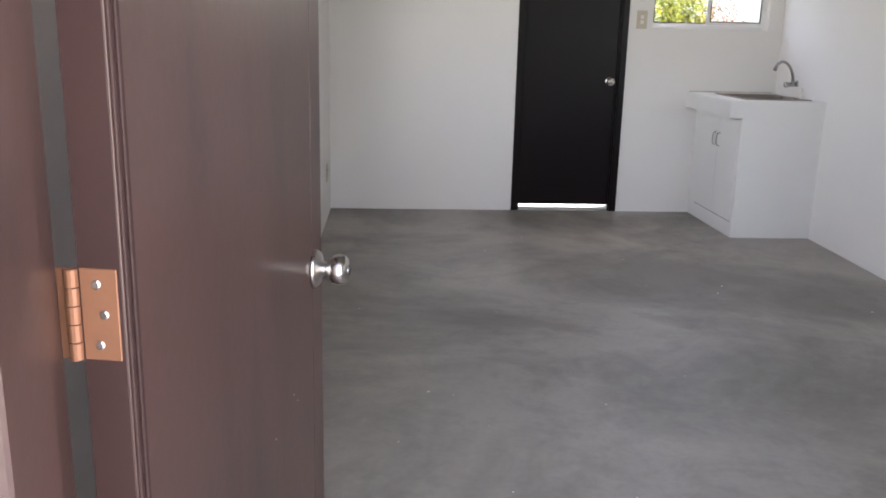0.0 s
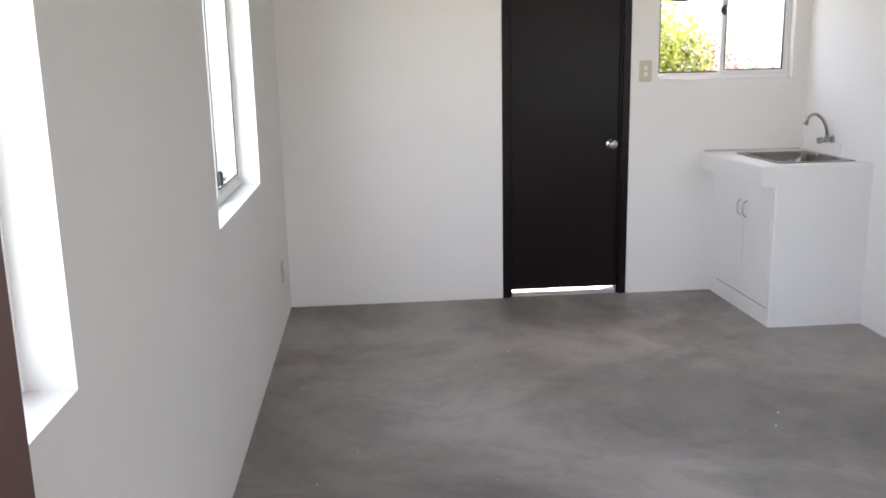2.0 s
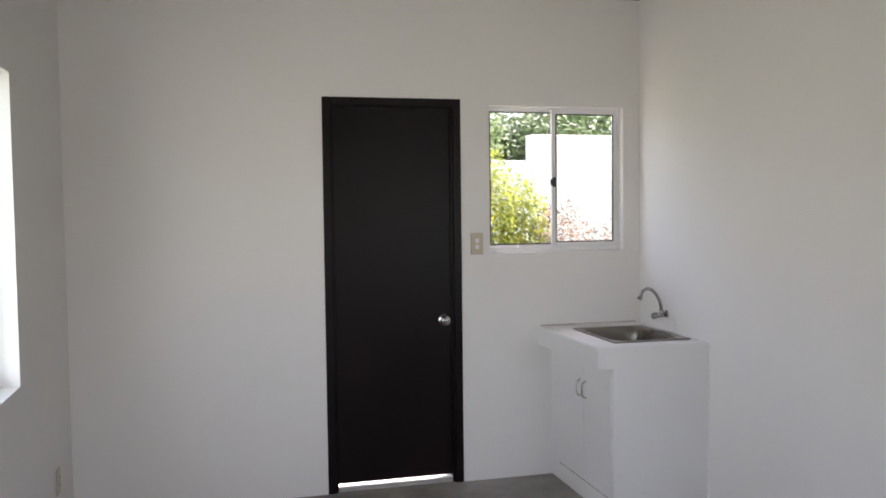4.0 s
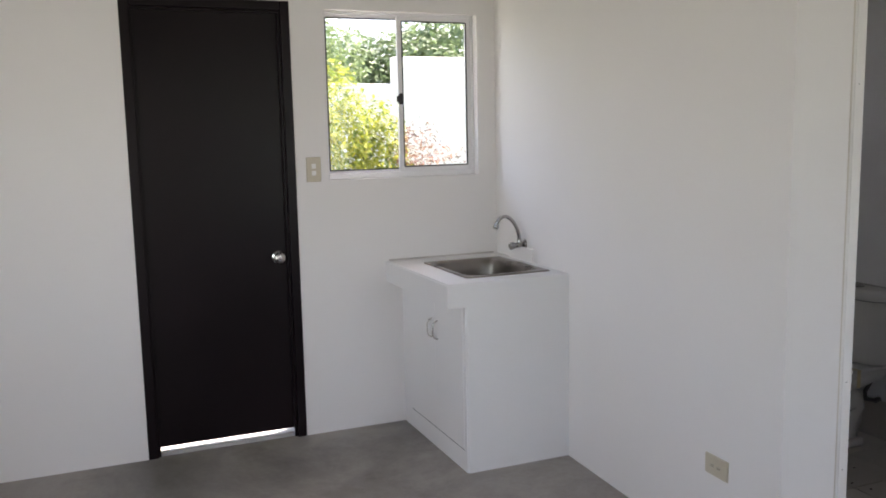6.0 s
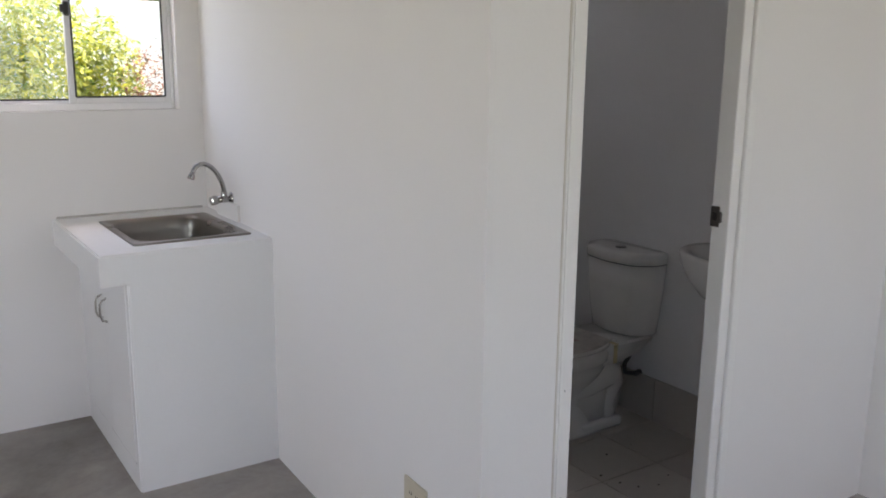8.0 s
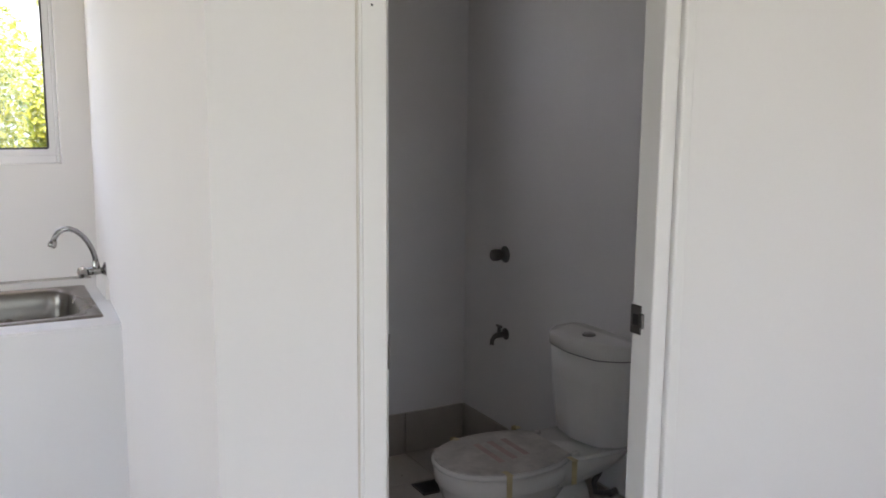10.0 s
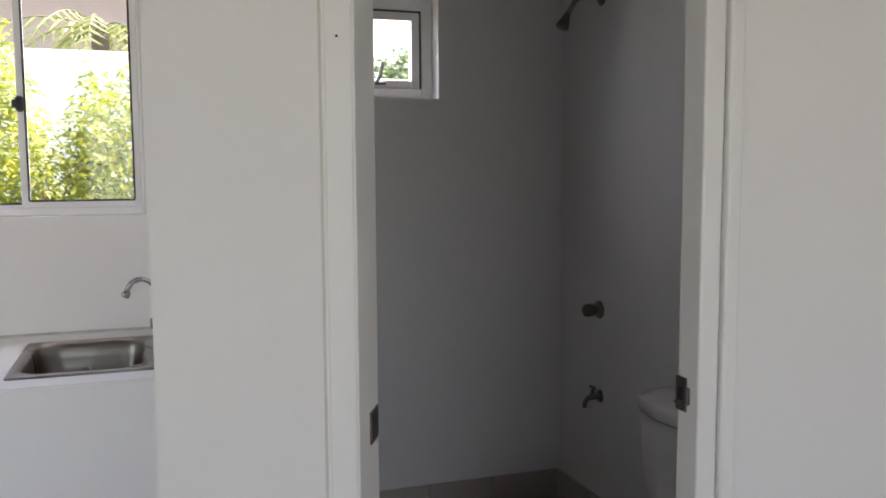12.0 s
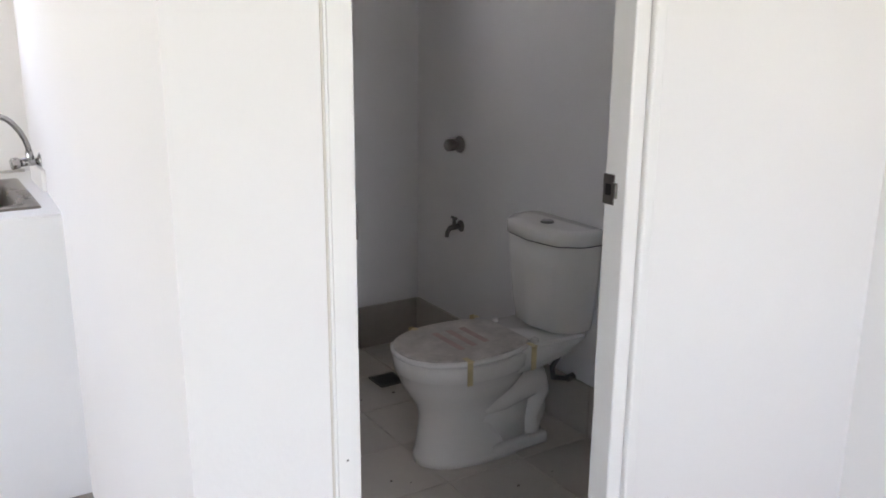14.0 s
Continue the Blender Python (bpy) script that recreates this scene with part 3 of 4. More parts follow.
for zh in (0.915, 0.25, 1.80):
    hg = part("hinge", box((-0.040, -0.0025, zh), (-0.004, 0.0005, zh + 0.089), 0.0008), COPPER, dr, "copper-brown butt hinge with three screws")
    for k in range(5):
        part("knuckle", lathe([(0.0065, 0), (0.0065, 0.0168)], (-0.0475, -0.003, zh + k * 0.0178), (0, 0, 1), 12), COPPER, hg)
    part("hinge_plate", box((-0.062, -0.004, zh), (-0.050, -0.0015, zh + 0.089), 0.0008), COPPER, hg)
    for dx, dz in ((-0.024, 0.015), (-0.018, 0.045), (-0.024, 0.074)):
        sc = lathe([(0.0046, 0), (0.0046, 0.0008), (0.003, 0.0018)], (dx, -0.0025, zh + dz), (0, -1, 0), 12)
        part("screw", sc, STEEL, hg)
rng = random.Random(5)
for k in range(14):
    y, z = (-0.0006, rng.uniform(0.75, 1.5)) if k < 9 else (rng.uniform(0.03, 0.7), rng.uniform(0.5, 1.4))
    if k < 9:
        bm = lathe([(0.0011, 0), (0.0007, 0.0006)], (rng.uniform(-0.038, -0.004), 0, z), (0, -1, 0), 6)
    else:
        bm = lathe([(0.0013, 0), (0.0008, 0.0006)], (0, y, z), (1, 0, 0), 6)
    part("paint_speck", bm, TRIM, dr, "tiny white paint speck")

# ---- sink nook ----
cab = thing("sink_cabinet", "white-painted masonry sink base with two flush doors", "cabinet")
CX, CY = 2.47, 5.25
SLAB = 0.752
bm = loft([[(CX, CY, z), (nook(CY), CY, z), (nook(Y), Y, z), (CX, Y, z)] for z in (0, SLAB)])
bmesh.ops.bevel(bm, geom=[ed for ed in bm.edges if all(abs(v.co.x - CX) < 1e-6 and abs(v.co.y - CY) < 1e-6 for v in ed.verts)], offset=0.006, segments=3, affect="EDGES")
part("body", bm, PLASTER, cab)
for y0, y1, hy in ((5.285, 5.603, 5.572), (5.606, 5.935, 5.640)):
    dd = part("cabinet_door", box((CX - 0.0035, y0, 0.100), (CX + 0.002, y1, SLAB - 0.004), 0.0012), PLASTER, cab)
    hd = tube([(CX - 0.002, hy, 0.540), (CX - 0.020, hy, 0.548), (CX - 0.027, hy, 0.565), (CX - 0.027, hy, 0.605), (CX - 0.020, hy, 0.622), (CX - 0.002, hy, 0.630)], 0.0042, 8)
    part("handle", hd, STEEL, dd, "slim chrome bow handle", True)
# solid dark strip on the body, painting in the shade of a door gap
part("kick_gap_shade", box((CX - 0.001, 5.285, 0.0955), (CX + 0.001, 5.935, 0.0995)), PIPE, cab, "thin dark strip imitating the shaded gap under the doors")

ct = thing("sink_counter", "thick white-painted concrete counter around the sink", "counter")
SX, SY, SW, SD = 2.735, 5.615, 0.425, 0.530
z0, z1 = SLAB, 0.857
bm = bmesh.new()
px = [(2.385, CY - 0.004), (nook(CY), CY - 0.004), (nook(Y), Y), (2.385, Y)]
ix = [(SX - SW / 2 + 0.02, SY - SD / 2 + 0.02), (SX + SW / 2 - 0.02, SY - SD / 2 + 0.02), (SX + SW / 2 - 0.02, SY + SD / 2 - 0.02), (SX - SW / 2 + 0.02, SY + SD / 2 - 0.02)]
vo = [[bm.verts.new((*p, z)) for p in px] for z in (z0, z1)]
vi = [[bm.verts.new((*p, z)) for p in ix] for z in (z0, z1)]
for i in range(4):
    j = (i + 1) % 4
    bm.faces.new((vo[0][i], vo[0][j], vo[1][j], vo[1][i]))
    bm.faces.new((vi[0][j], vi[0][i], vi[1][i], vi[1][j]))
    bm.faces.new((vo[1][i], vo[1][j], vi[1][j], vi[1][i]))
    bm.faces.new((vo[0][j], vo[0][i], vi[0][i], vi[0][j]))
bmesh.ops.bevel(bm, geom=[ed for ed in bm.edges if all(abs(v.co.z - z1) < 1e-6 and (v.co.x < 2.4 or v.co.y < CY + 0.01) for v in ed.verts)], offset=0.006, segments=2, affect="EDGES")
part("slab", bm, PLASTER, ct)
part("back_ledge", box((2.40, Y - 0.018, z1 - 0.002), (2.99, Y - 0.0005, z1 + 0.007), 0.003, 2), BOARD, ct, "cream mortar ledge along the wall")

sk = thing("kitchen_sink", "single-bowl stainless steel kitchen sink set in the counter", "sink")
secs = [rrect(SX, SY, SW, SD, 0.012, z1 - 0.001), rrect(SX, SY, SW, SD, 0.012, z1 + 0.004), rrect(SX, SY, SW - 0.012, SD - 0.012, 0.010, z1 + 0.006)]
secs += [rrect(SX - 0.012, SY, 0.350, 0.455, 0.08, z1 + 0.004), rrect(SX - 0.012, SY, 0.337, 0.442, 0.078, z1 - 0.008)]
secs += [rrect(SX - 0.012, SY, 0.328, 0.432, 0.078, z1 - 0.05), rrect(SX - 0.012, SY, 0.31, 0.415, 0.08, z1 - 0.14), rrect(SX - 0.012, SY, 0.25, 0.35, 0.08, z1 - 0.165), rrect(SX - 0.012, SY, 0.06, 0.06, 0.025, z1 - 0.17)]
bm = loft(secs, False)
bm.faces.new([v for v in bm.verts][-24:])
part("bowl", bm, SINKSTEEL, sk, "", True)
part("drain", lathe([(0.04, 0), (0.04, 0.003), (0.03, 0.004), (0.012, 0.001)], (SX - 0.012, SY, z1 - 0.170), (0, 0, 1), 24), CHROME, sk, "", True)

fx, fy, fz = nook(5.705), 5.705, 0.938
fa = thing("kitchen_faucet", "chrome wall-mounted gooseneck faucet with knob handle", "faucet", at=(fx, fy, fz))
part("flange", lathe([(0.028, 0), (0.027, 0.004), (0.018, 0.009), (0.012, 0.011)], (0, 0, 0), (-1, 0, 0), 24), CHROME, fa, "", True)
part("body", tube([(-0.008, 0, 0), (-0.02, 0, 0), (-0.03, 0, 0), (-0.058, -0.004, 0)], [0.011, 0.0125, 0.014, 0.013], 16), CHROME, fa, "", True)
part("collar", lathe([(0.012, 0), (0.013, 0.010), (0.0115, 0.014), (0.0115, 0.024), (0.009, 0.028)], (-0.030, 0, 0.006), (0, 0, 1), 18), CHROME, fa, "", True)
pts = [Vector((x, 0, z)) for x, z in ((-0.030, 0.030), (-0.032, 0.048), (-0.039, 0.072), (-0.051, 0.098), (-0.067, 0.121), (-0.086, 0.138), (-0.105, 0.146), (-0.123, 0.145), (-0.139, 0.136), (-0.150, 0.121), (-0.155, 0.108))]
part("spout", tube(pts, 0.0092, 12), CHROME, fa, "", True)
tip = pts[-1]
part("aerator", lathe([(0.009, 0), (0.013, 0.006), (0.0145, 0.018), (0.012, 0.024)], tip + Vector((0.002, 0, 0.002)), (-0.45, 0, -1), 18), CHROME, fa, "", True)
hd = part("handle", lathe([(0.010, 0), (0.018, 0.004), (0.0195, 0.012), (0.0185, 0.026), (0.014, 0.030)], (-0.058, -0.004, 0), (-1, -0.1, -0.12), 8), CHROME, fa, "faceted chrome knob")
tagged(link("patch", box((2.985, 5.60, 0.8575), (3.0, 5.84, 0.925), 0.002), TRIM), "thin pale patch on the wall under the faucet", "patch", kind="structure")

# ---- switch and outlets ----


def plate(name, label, at, rz, w, h, slots, horizontal=False):
    """Cream wall plate with rocker or socket inserts; it faces its own -y."""
    e = thing(name, label, "switch" if "switch" in name else "outlet", at=at, rz=rz)
    part("cover_plate", box((-w / 2, -0.008, -h / 2), (w / 2, 0, h / 2), 0.003, 2), CREAM, e)
    for k in range(slots):
        o = (k - (slots - 1) / 2) * 0.034
        cx, cz = (o, 0) if horizontal else (0, o)
        s = part("insert", box((cx - 0.011, -0.0105, cz - 0.012), (cx + 0.011, -0.0075, cz + 0.012), 0.0015), TRIM if "switch" in name else CREAM, e)
        if "outlet" in name:
            for g in (-0.005, 0.005):
                part("slot", box((cx + g - 0.001, -0.0112, cz - 0.005), (cx + g + 0.001, -0.0103, cz + 0.005)), BLACK, s)
    return e


plate("light_switch", "cream plastic two-gang light switch beside the window", (2.026, Y - 0.0005, 1.335), 0, 0.072, 0.120, 2)
plate("wall_outlet", "cream plastic wall outlet low on the white wall", (nook(4.19) - 0.0005, 4.19, 0.337), -90 - 2.3, 0.118, 0.072, 2, True)
plate("wall_outlet", "cream plastic wall outlet low on the white wall", (XL + 0.0005, 5.645, 0.318), 90, 0.072, 0.118, 2)

# ---- bathroom doorway ----
d = fixed(new("door_3"), "white-painted bathroom door frame with strike plate", "door frame")
x0, x1, _, zt = DOOR_B
bm = loft([[Vector((x, y, z)) for x, y in ((x0, FC - 0.022), (x0 + 0.043, FC - 0.022), (x0 + 0.101, FC + 0.095), (x0 + 0.104, FC + 0.125), (x0, FC + 0.125))] for z in (-0.06, zt)])
bmesh.ops.bevel(bm, geom=[ed for ed in bm.edges if abs(ed.verts[0].co.z - ed.verts[1].co.z) > 0.1], offset=0.004, segments=2, affect="EDGES")
lft = part("frame_post", bm, TRIM, d)
rgt = part("frame_post", box((x1 - 0.068, FC - 0.012, -0.06), (x1 - 0.030, FC + 0.046, zt), 0.004, 2), TRIM, d)
part("casing", box((x1 - 0.028, FC - 0.022, -0.0), (x1, FC + 0.06, zt), 0.005, 2), TRIM, d)
part("frame_head", box((x0 + 0.043, FC - 0.02, zt - 0.045), (x1 - 0.068, FC + 0.125, zt), 0.005, 2), TRIM, d)
part("strike_plate", box((x1 - 0.0705, FC + 0.018, 1.038), (x1 - 0.0675, FC + 0.048, 1.096), 0.001), DULL, rgt, "tarnished metal strike plate")
part("strike_lip", box((x1 - 0.075, FC + 0.008, 1.052), (x1 - 0.0685, FC + 0.022, 1.082), 0.002), DULL, rgt)
part("latch_hole", box((x1 - 0.0713, FC + 0.026, 1.056), (x1 - 0.0702, FC + 0.040, 1.078)), BLACK, rgt)
bm = loft([[Vector((x0 + 0.043 + 0.058 * k + o, FC - 0.022 + 0.117 * k - o * 0.4, z)) for k, o in ((0.52, -0.002), (0.90, -0.002), (0.90, 0.0025), (0.52, 0.0025))] for z in (1.036, 1.084)])
part("keeper_plate", bm, DULL, lft, "small tarnished hinge plate")
part("caulk_line", box((x0 - 0.003, F - 0.0025, 0), (x0, F + 0.001, zt + 0.004), 0), CAULK, d, "cream caulk line along the frame")
for zz in (0.69, 0.40, 1.62):
    part("nail_hole", lathe([(0.002, 0), (0.001, 0.0006)], (x0 + 0.02, FC - 0.022, zz), (0, -1, 0), 8), BLACK, lft)

# ---- toilet ----
TY = 5.0
to = thing("toilet", "white ceramic toilet with taped cover, still unpacked", "toilet", at=(4.6, TY, ZB))


def oval(cx, a, b, z, n=28, back=None, p=2.2):
    """Egg-shaped ring; back cuts it straight towards the cistern."""
    out = []
    for i in range(n):
        t = 2 * math.pi * i / n
        c, s = math.cos(t), math.sin(t)
        x = cx + a * math.copysign(abs(c) ** (2 / p), c)
        if back is not None:
            x = min(x, back)
        out.append(Vector((x, b * math.copysign(abs(s) ** (2 / p), s), z)))
    return out


secs = [oval(-0.400, 0.235, 0.124, 0.0), oval(-0.400, 0.235, 0.124, 0.020), oval(-0.405, 0.228, 0.118, 0.030), oval(-0.440, 0.185, 0.113, 0.042), oval(-0.445, 0.174, 0.106, 0.09),
        oval(-0.450, 0.163, 0.099, 0.14), oval(-0.452, 0.163, 0.101, 0.18), oval(-0.452, 0.178, 0.116, 0.215), oval(-0.451, 0.202, 0.140, 0.25), oval(-0.450, 0.224, 0.163, 0.29),
        oval(-0.45, 0.236, 0.175, 0.328), oval(-0.45, 0.243, 0.182, 0.333), oval(-0.45, 0.247, 0.184, 0.372), oval(-0.45, 0.239, 0.176, 0.388)]
part("bowl", loft(secs), CERAMIC, to, "", True)
bm = loft([[Vector((x, y, z)) for x, z in ((-0.36, 0.30), (-0.25, 0.312), (-0.12, 0.338), (-0.035, 0.370), (-0.015, 0.398), (-0.36, 0.398))] for y in (-0.150, 0.150)])
bmesh.ops.bevel(bm, geom=bm.edges[:], offset=0.012, segments=2, affect="EDGES")
part("deck", bm, CERAMIC, to, "", True)
outline = ((-0.46, 0.22), (-0.46, 0.03), (-0.172, 0.03), (-0.180, 0.13), (-0.150, 0.175), (-0.138, 0.215), (-0.155, 0.262), (-0.20, 0.300), (-0.34, 0.300))
bm = loft([[Vector((x, y, z)) for x, z in outline] for y in (-0.098, 0.098)])
bmesh.ops.bevel(bm, geom=bm.edges[:], offset=0.018, segments=3, affect="EDGES")
part("rear_column", bm, CERAMIC, to, "", True)
for sg in (-1, 1):
    tp = [(-0.46, sg * 0.040, 0.175), (-0.40, sg * 0.046, 0.190), (-0.345, sg * 0.052, 0.208), (-0.29, sg * 0.056, 0.228), (-0.24, sg * 0.058, 0.238), (-0.205, sg * 0.058, 0.228), (-0.192, sg * 0.057, 0.198), (-0.208, sg * 0.053, 0.155), (-0.225, sg * 0.050, 0.110), (-0.222, sg * 0.050, 0.070), (-0.215, sg * 0.048, 0.03)]
    part("trap", tube(tp, [0.050, 0.059, 0.065, 0.069, 0.070, 0.068, 0.062, 0.058, 0.056, 0.057, 0.060], 22), CERAMIC, to, "moulded outline of the trapway", True)
    part("foot", box((-0.40, sg * 0.082 - 0.040, 0.0), (-0.160, sg * 0.082 + 0.040, 0.048), 0.016, 3), CERAMIC, to, "", True)
    part("bolt_cap", lathe([(0.014, 0), (0.013, 0.008), (0.006, 0.013)], (-0.235, sg * 0.115, 0.397), (0, 0, 1), 16), CERAMIC, to, "", True)
part("seat", loft([oval(-0.455, 0.246, 0.180, 0.389, 28, -0.255), oval(-0.455, 0.250, 0.184, 0.394, 28, -0.255), oval(-0.455, 0.250, 0.184, 0.402, 28, -0.255), oval(-0.455, 0.246, 0.180, 0.406, 28, -0.255)]), CERAMIC, to, "", True)
part("cover_board", loft([oval(-0.455, 0.242, 0.176, 0.4065, 28, -0.262), oval(-0.455, 0.242, 0.176, 0.411, 28, -0.262), oval(-0.455, 0.236, 0.170, 0.4125, 28, -0.266)]), BOARD, to, "soiled cream packing board over the seat")
for k in range(3):
    part("print_bar", box((-0.52 + k * 0.055, -0.085 + 0.01 * k, 0.4127), (-0.497 + k * 0.055, 0.09, 0.4133)), INK, to, "faded red printing")
for xx, ya in ((-0.545, 0.172), (-0.29, 0.170)):
    for sg in (-1, 1):
        b = box((xx - 0.010, sg * ya - 0.022, 0.4128), (xx + 0.010, sg * ya, 0.4136) if sg > 0 else (xx + 0.010, sg * ya + 0.022, 0.4136))
        box((xx - 0.010, sg * (ya + 0.0125) - 0.001, 0.33), (xx + 0.010, sg * (ya + 0.0125) + 0.001, 0.4130), 0, 1, b)
        part("tape", b, TAPE, to, "yellowed adhesive tape")


def tank_ring(z, w, d, r=0.022):
    """Plan of the cistern: flat back, chamfered front corners and a shallow bowed front."""
    h, x0, x1 = w / 2, -0.012, -0.012 - d
    key = [(x0, h), (x0 - d * 0.55, h), (x1, h * 0.70), (x1 - 0.022, 0.0), (x1, -h * 0.70), (x0 - d * 0.55, -h), (x0, -h)]
    out = []
    for i, (px_, py_) in enumerate(key):
        p, a, b = Vector((px_, py_, z)), Vector((*key[i - 1], z)), Vector((*key[(i + 1) % len(key)], z))
        u, v = (a - p).normalized() * r, (b - p).normalized() * r
        for t in (0.0, 0.25, 0.5, 0.75, 1.0):
            out.append(p + u * (1 - t) ** 2 + v * t ** 2)
    return out


part("cistern", loft([tank_ring(0.402, 0.30, 0.13), tank_ring(0.41, 0.315, 0.14), tank_ring(0.50, 0.345, 0.15), tank_ring(0.62, 0.37, 0.158), tank_ring(0.722, 0.385, 0.162)]), CERAMIC, to, "", True)
lid = part("cistern_lid", loft([tank_ring(0.7235, 0.385, 0.162), tank_ring(0.7255, 0.392, 0.167), tank_ring(0.757, 0.396, 0.169), tank_ring(0.768, 0.392, 0.165), tank_ring(0.773, 0.33, 0.12)]), CERAMIC, to, "", True)
part("lid_joint", loft([tank_ring(0.7215, 0.3885, 0.1642), tank_ring(0.7252, 0.3885, 0.1642)]), BLACK, lid)
part("flush_button", lathe([(0.024, 0), (0.024, 0.005), (0.019, 0.008), (0.017, 0.004), (0.0165, 0.007)], (-0.105, 0, 0.772), (0, 0, 1), 24), DULL, lid, "round chrome flush button", True)
part("supply_hose", tube([(-0.004, -0.06, 0.20), (-0.05, -0.06, 0.20), (-0.10, -0.06, 0.215), (-0.115, -0.07, 0.26), (-0.095, -0.085, 0.31), (-0.075, -0.09, 0.365)], 0.010, 10), PIPE, to, "dark braided supply hose", True)
part("stop_valve", lathe([(0.018, 0), (0.016, 0.01), (0.011, 0.012), (0.013, 0.03)], (-0.002, -0.06, 0.195), (-1, 0, 0), 14), DULL, to)

# ---- wash basin ----
LY, LZ = 4.33, 0.80
la = thing("wash_basin", "small white ceramic wall-hung wash basin", "wash basin", at=(XR - 0.007, LY, LZ))


def basin(k, z, inset=0.0):
    return [Vector((min(-0.001, -0.17 + (0.19 * k - inset) * math.cos(2 * math.pi * i / 32)), (0.235 * k - inset) * math.sin(2 * math.pi * i / 32), z)) for i in range(32)]


part("bowl", loft([basin(0.35, -0.19), basin(0.6, -0.165), basin(0.85, -0.10), basin(0.97, -0.045), basin(1.0, -0.012), basin(1.0, 0.0), basin(0.97, 0.005), basin(0.80, 0.0), basin(0.74, -0.03), basin(0.55, -0.09), basin(0.2, -0.115)]), CERAMIC, la, "", True)
part("tap", tube([(-0.05, 0, 0.0), (-0.05, 0, 0.07), (-0.07, 0, 0.09), (-0.13, 0, 0.075)], [0.016, 0.013, 0.012, 0.011], 12), CHROME, la, "small chrome basin tap", True)
part("waste_pipe", tube([(-0.17, 0, -0.18), (-0.17, 0, -0.30), (-0.12, 0, -0.35), (-0.002, 0, -0.33)], 0.016, 10), PIPE, la, "", True)

# ---- shower fittings on the bathroom wall ----
XW = XR - 0.006
sh = thing("wall_shower", "tarnished chrome shower head on a bent wall arm", "shower", at=(XW, 5.714, 2.088))
part("flange", lathe([(0.030, 0), (0.028, 0.005), (0.014, 0.012)], (0, 0, 0), (-1, 0, 0), 20), DULL, sh, "", True)
part("arm", tube([(0, 0, 0), (-0.06, 0, 0.0), (-0.095, 0, -0.004), (-0.115, 0, -0.018), (-0.150, 0, -0.075)], 0.0095, 12), DULL, sh, "", True)
part("rose", lathe([(0.011, 0), (0.014, 0.012), (0.017, 0.022), (0.024, 0.045), (0.026, 0.055), (0.022, 0.060)], (-0.146, 0, -0.068), (-0.45, 0, -1), 20), DULL, sh, "", True)
va = thing("shower_valve", "dark chrome round shower valve on the wall", "valve", at=(XW, 5.705, 0.882))
part("flange", lathe([(0.036, 0), (0.034, 0.006), (0.018, 0.014)], (0, 0, 0), (-1, 0, 0), 22), DULL, va, "", True)
part("knob", lathe([(0.014, 0), (0.016, 0.012), (0.024, 0.018), (0.026, 0.034), (0.025, 0.052), (0.018, 0.058)], (-0.010, 0, 0), (-1, 0, 0), 10), DULL, va)
bi = thing("bib_tap", "dark chrome bib tap with small lever", "faucet", at=(XW, 5.69, 0.538))
part("flange", lathe([(0.026, 0), (0.024, 0.004), (0.013, 0.01)], (0, 0, 0), (-1, 0, 0), 20), DULL, bi, "", True)
part("body", tube([(0, 0, 0), (-0.03, 0, 0), (-0.055, 0, -0.004), (-0.068, 0, -0.02), (-0.070, 0, -0.040)], [0.011, 0.013, 0.011, 0.009, 0.009], 12), DULL, bi, "", True)
hd = part("handle", tube([(-0.034, 0, 0.008), (-0.034, 0, 0.034)], [0.008, 0.007], 10), DULL, bi)
part("lever", tube([(-0.034, -0.018, 0.038), (-0.034, 0.018, 0.038)], [0.006, 0.006], 8), DULL, hd)

# floor drain
fd = thing("floor_drain", "square dark metal floor drain grate", "drain", at=(4.215, 5.66, ZB))
bm = box((-0.058, -0.058, 0), (0.058, -0.051, 0.006), 0.001)
for a, b in (((-0.058, 0.051, 0), (0.058, 0.058, 0.006)), ((-0.058, -0.051, 0), (-0.051, 0.051, 0.006)), ((0.051, -0.051, 0), (0.058, 0.051, 0.006))):
    box(a, b, 0.001, 1, bm)
part("frame", bm, DULL, fd)
for k in range(6):
    part("bar", box((-0.05, -0.046 + k * 0.017, 0.001), (0.05, -0.040 + k * 0.017, 0.005)), PIPE, fd)
# flat black plate imitates the shade of a deep pit below the bars
part("pit_shade", box((-0.052, -0.052, 0.0004), (0.052, 0.052, 0.0012)), BLACK, fd)

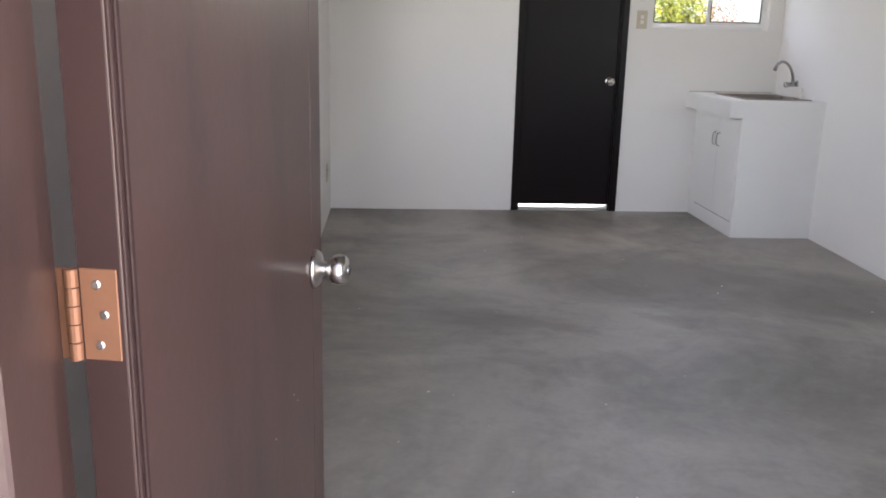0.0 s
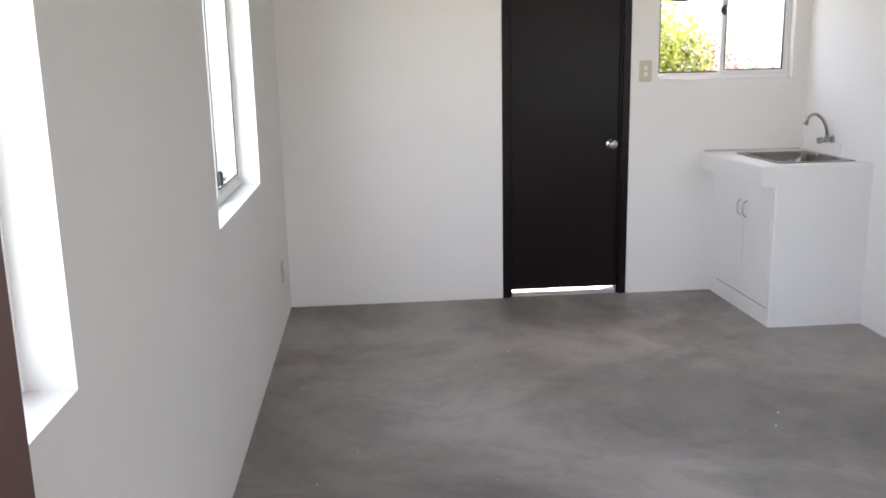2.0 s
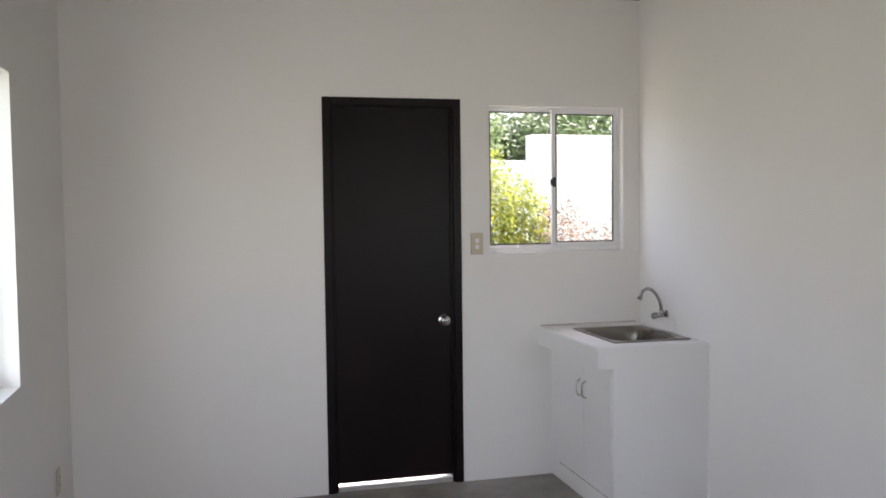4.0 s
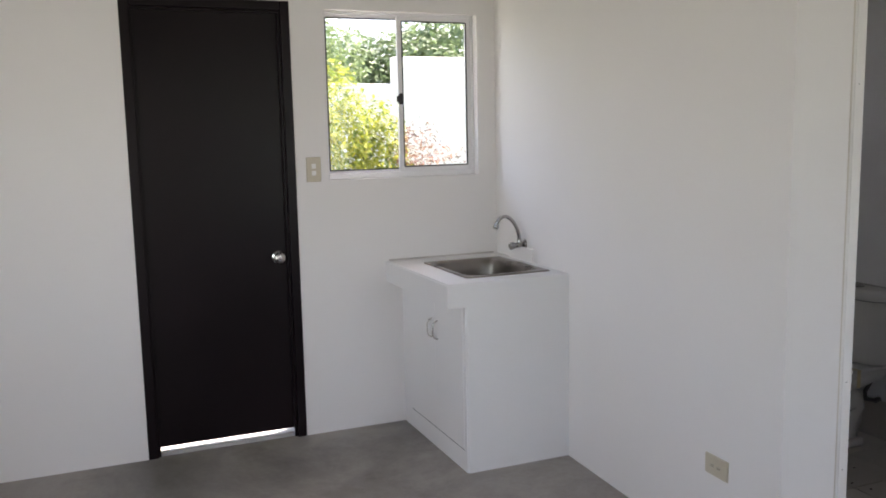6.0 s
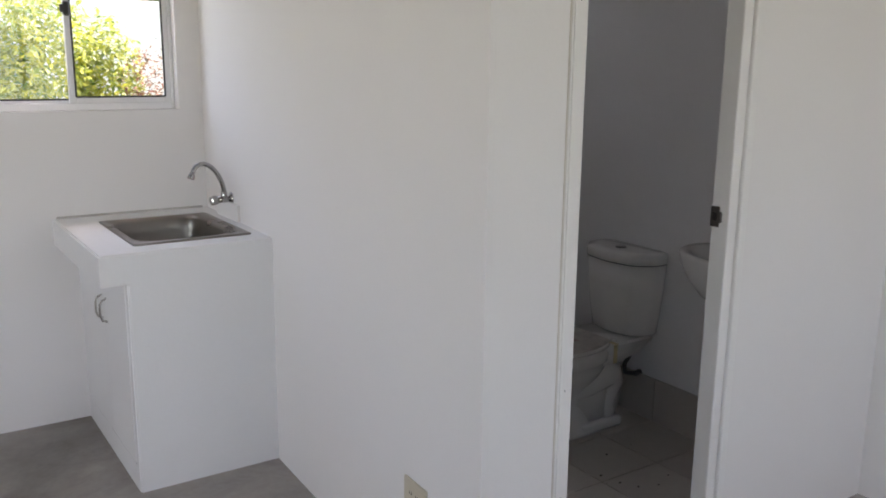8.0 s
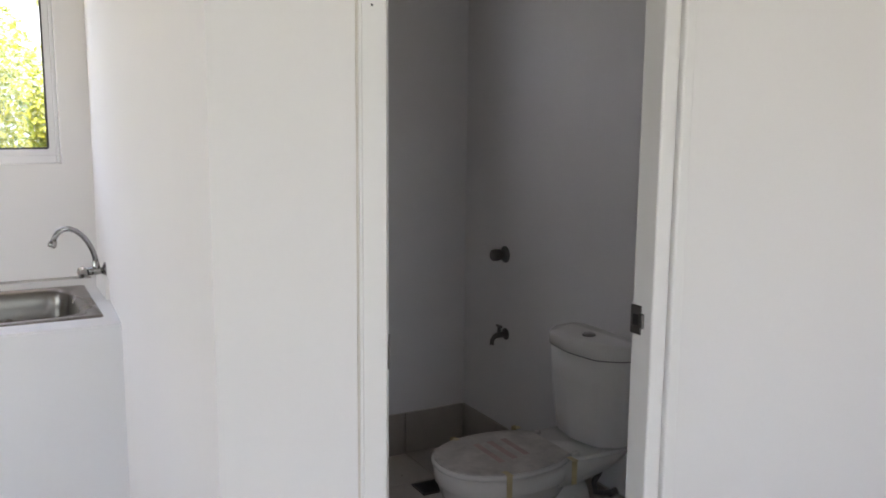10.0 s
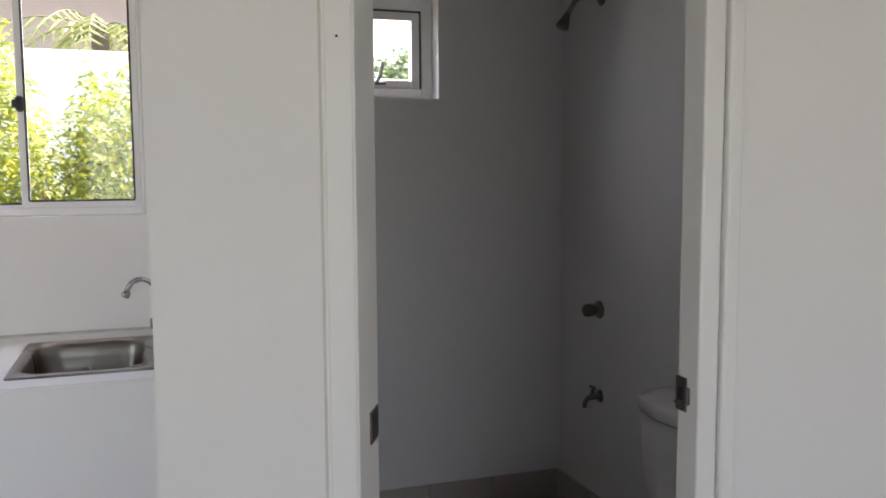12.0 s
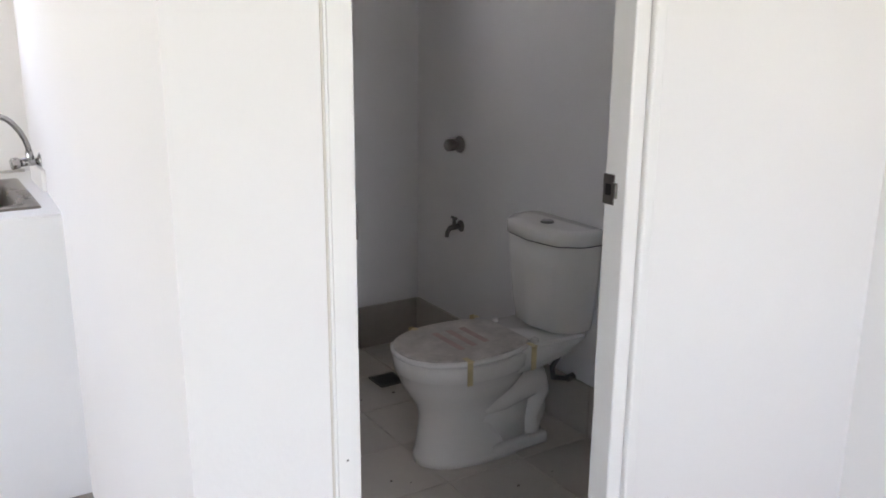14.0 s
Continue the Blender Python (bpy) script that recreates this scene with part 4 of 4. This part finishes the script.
# crumbs and scuffs of building dirt
rng = random.Random(9)
bm = bmesh.new()
for k in range(46):
    x, y = rng.uniform(3.35, 4.5), rng.uniform(4.3, 5.9)
    s = rng.uniform(0.002, 0.006)
    box((x, y, ZB), (x + s * rng.uniform(1, 2.5), y + s, ZB + s * 0.6), 0, 1, bm)
tagged(link("dirt_crumbs", bm, DIRT), "small dark dirt crumbs on bathroom tiles", "dirt", kind="stuff")
bm = bmesh.new()
for k in range(60):
    x, y = rng.uniform(0.1, 4.2), rng.uniform(1.2, 5.9)
    if x > 2.3 and y > 3.8:
        continue
    s = rng.uniform(0.0015, 0.005)
    box((x, y, 0), (x + s * rng.uniform(1, 2), y + s, s * 0.6), 0, 1, bm)
tagged(link("plaster_crumbs", bm, TRIM), "small white plaster crumbs on cement floor", "debris", kind="stuff")

# ---- tiles of the bathroom ----
bf = bpy.data.objects["floor_bathroom"]
T, G = 0.30, 0.003
tile_me = {}


def tile(key, a, b, material, parent, at):
    if key not in tile_me:
        o = link("tile", box(a, b, 0.0012), material)
        tile_me[key] = o.data
    else:
        o = new("tile", tile_me[key])
    o.parent = parent
    o.location = at
    return o


x = XR - 0.012
while x > 3.05:
    y = Y - 0.012
    w = min(T, x - 3.02)
    while y > F + 0.0:
        h = min(T, y - F)
        if h > 0.02 and w > 0.02:
            tile(("f", round(w, 3), round(h, 3)), (-w + G, -h + G, -0.006), (0, 0, 0), TILE, bf, (x, y, ZB))
        y -= T
    x -= T
sb = fixed(new("baseboard"), "taupe ceramic skirting tiles around the bathroom", "baseboard")
y = Y - 0.012
while y > F + 0.12:
    h = min(T, y - F - 0.11)
    tile(("r", round(h, 3)), (-0.010, -h + G, 0), (0, 0, 0.195), SKIRT, sb, (XR - 0.006, y, ZB))
    y -= T
x = XR - 0.018
while x > nook(Y) + 0.12:
    w = min(T, x - nook(Y) - 0.1)
    tile(("b", round(w, 3)), (-w + G, -0.010, 0), (0, 0, 0.195), SKIRT, sb, (x, Y - 0.006, ZB))
    x -= T
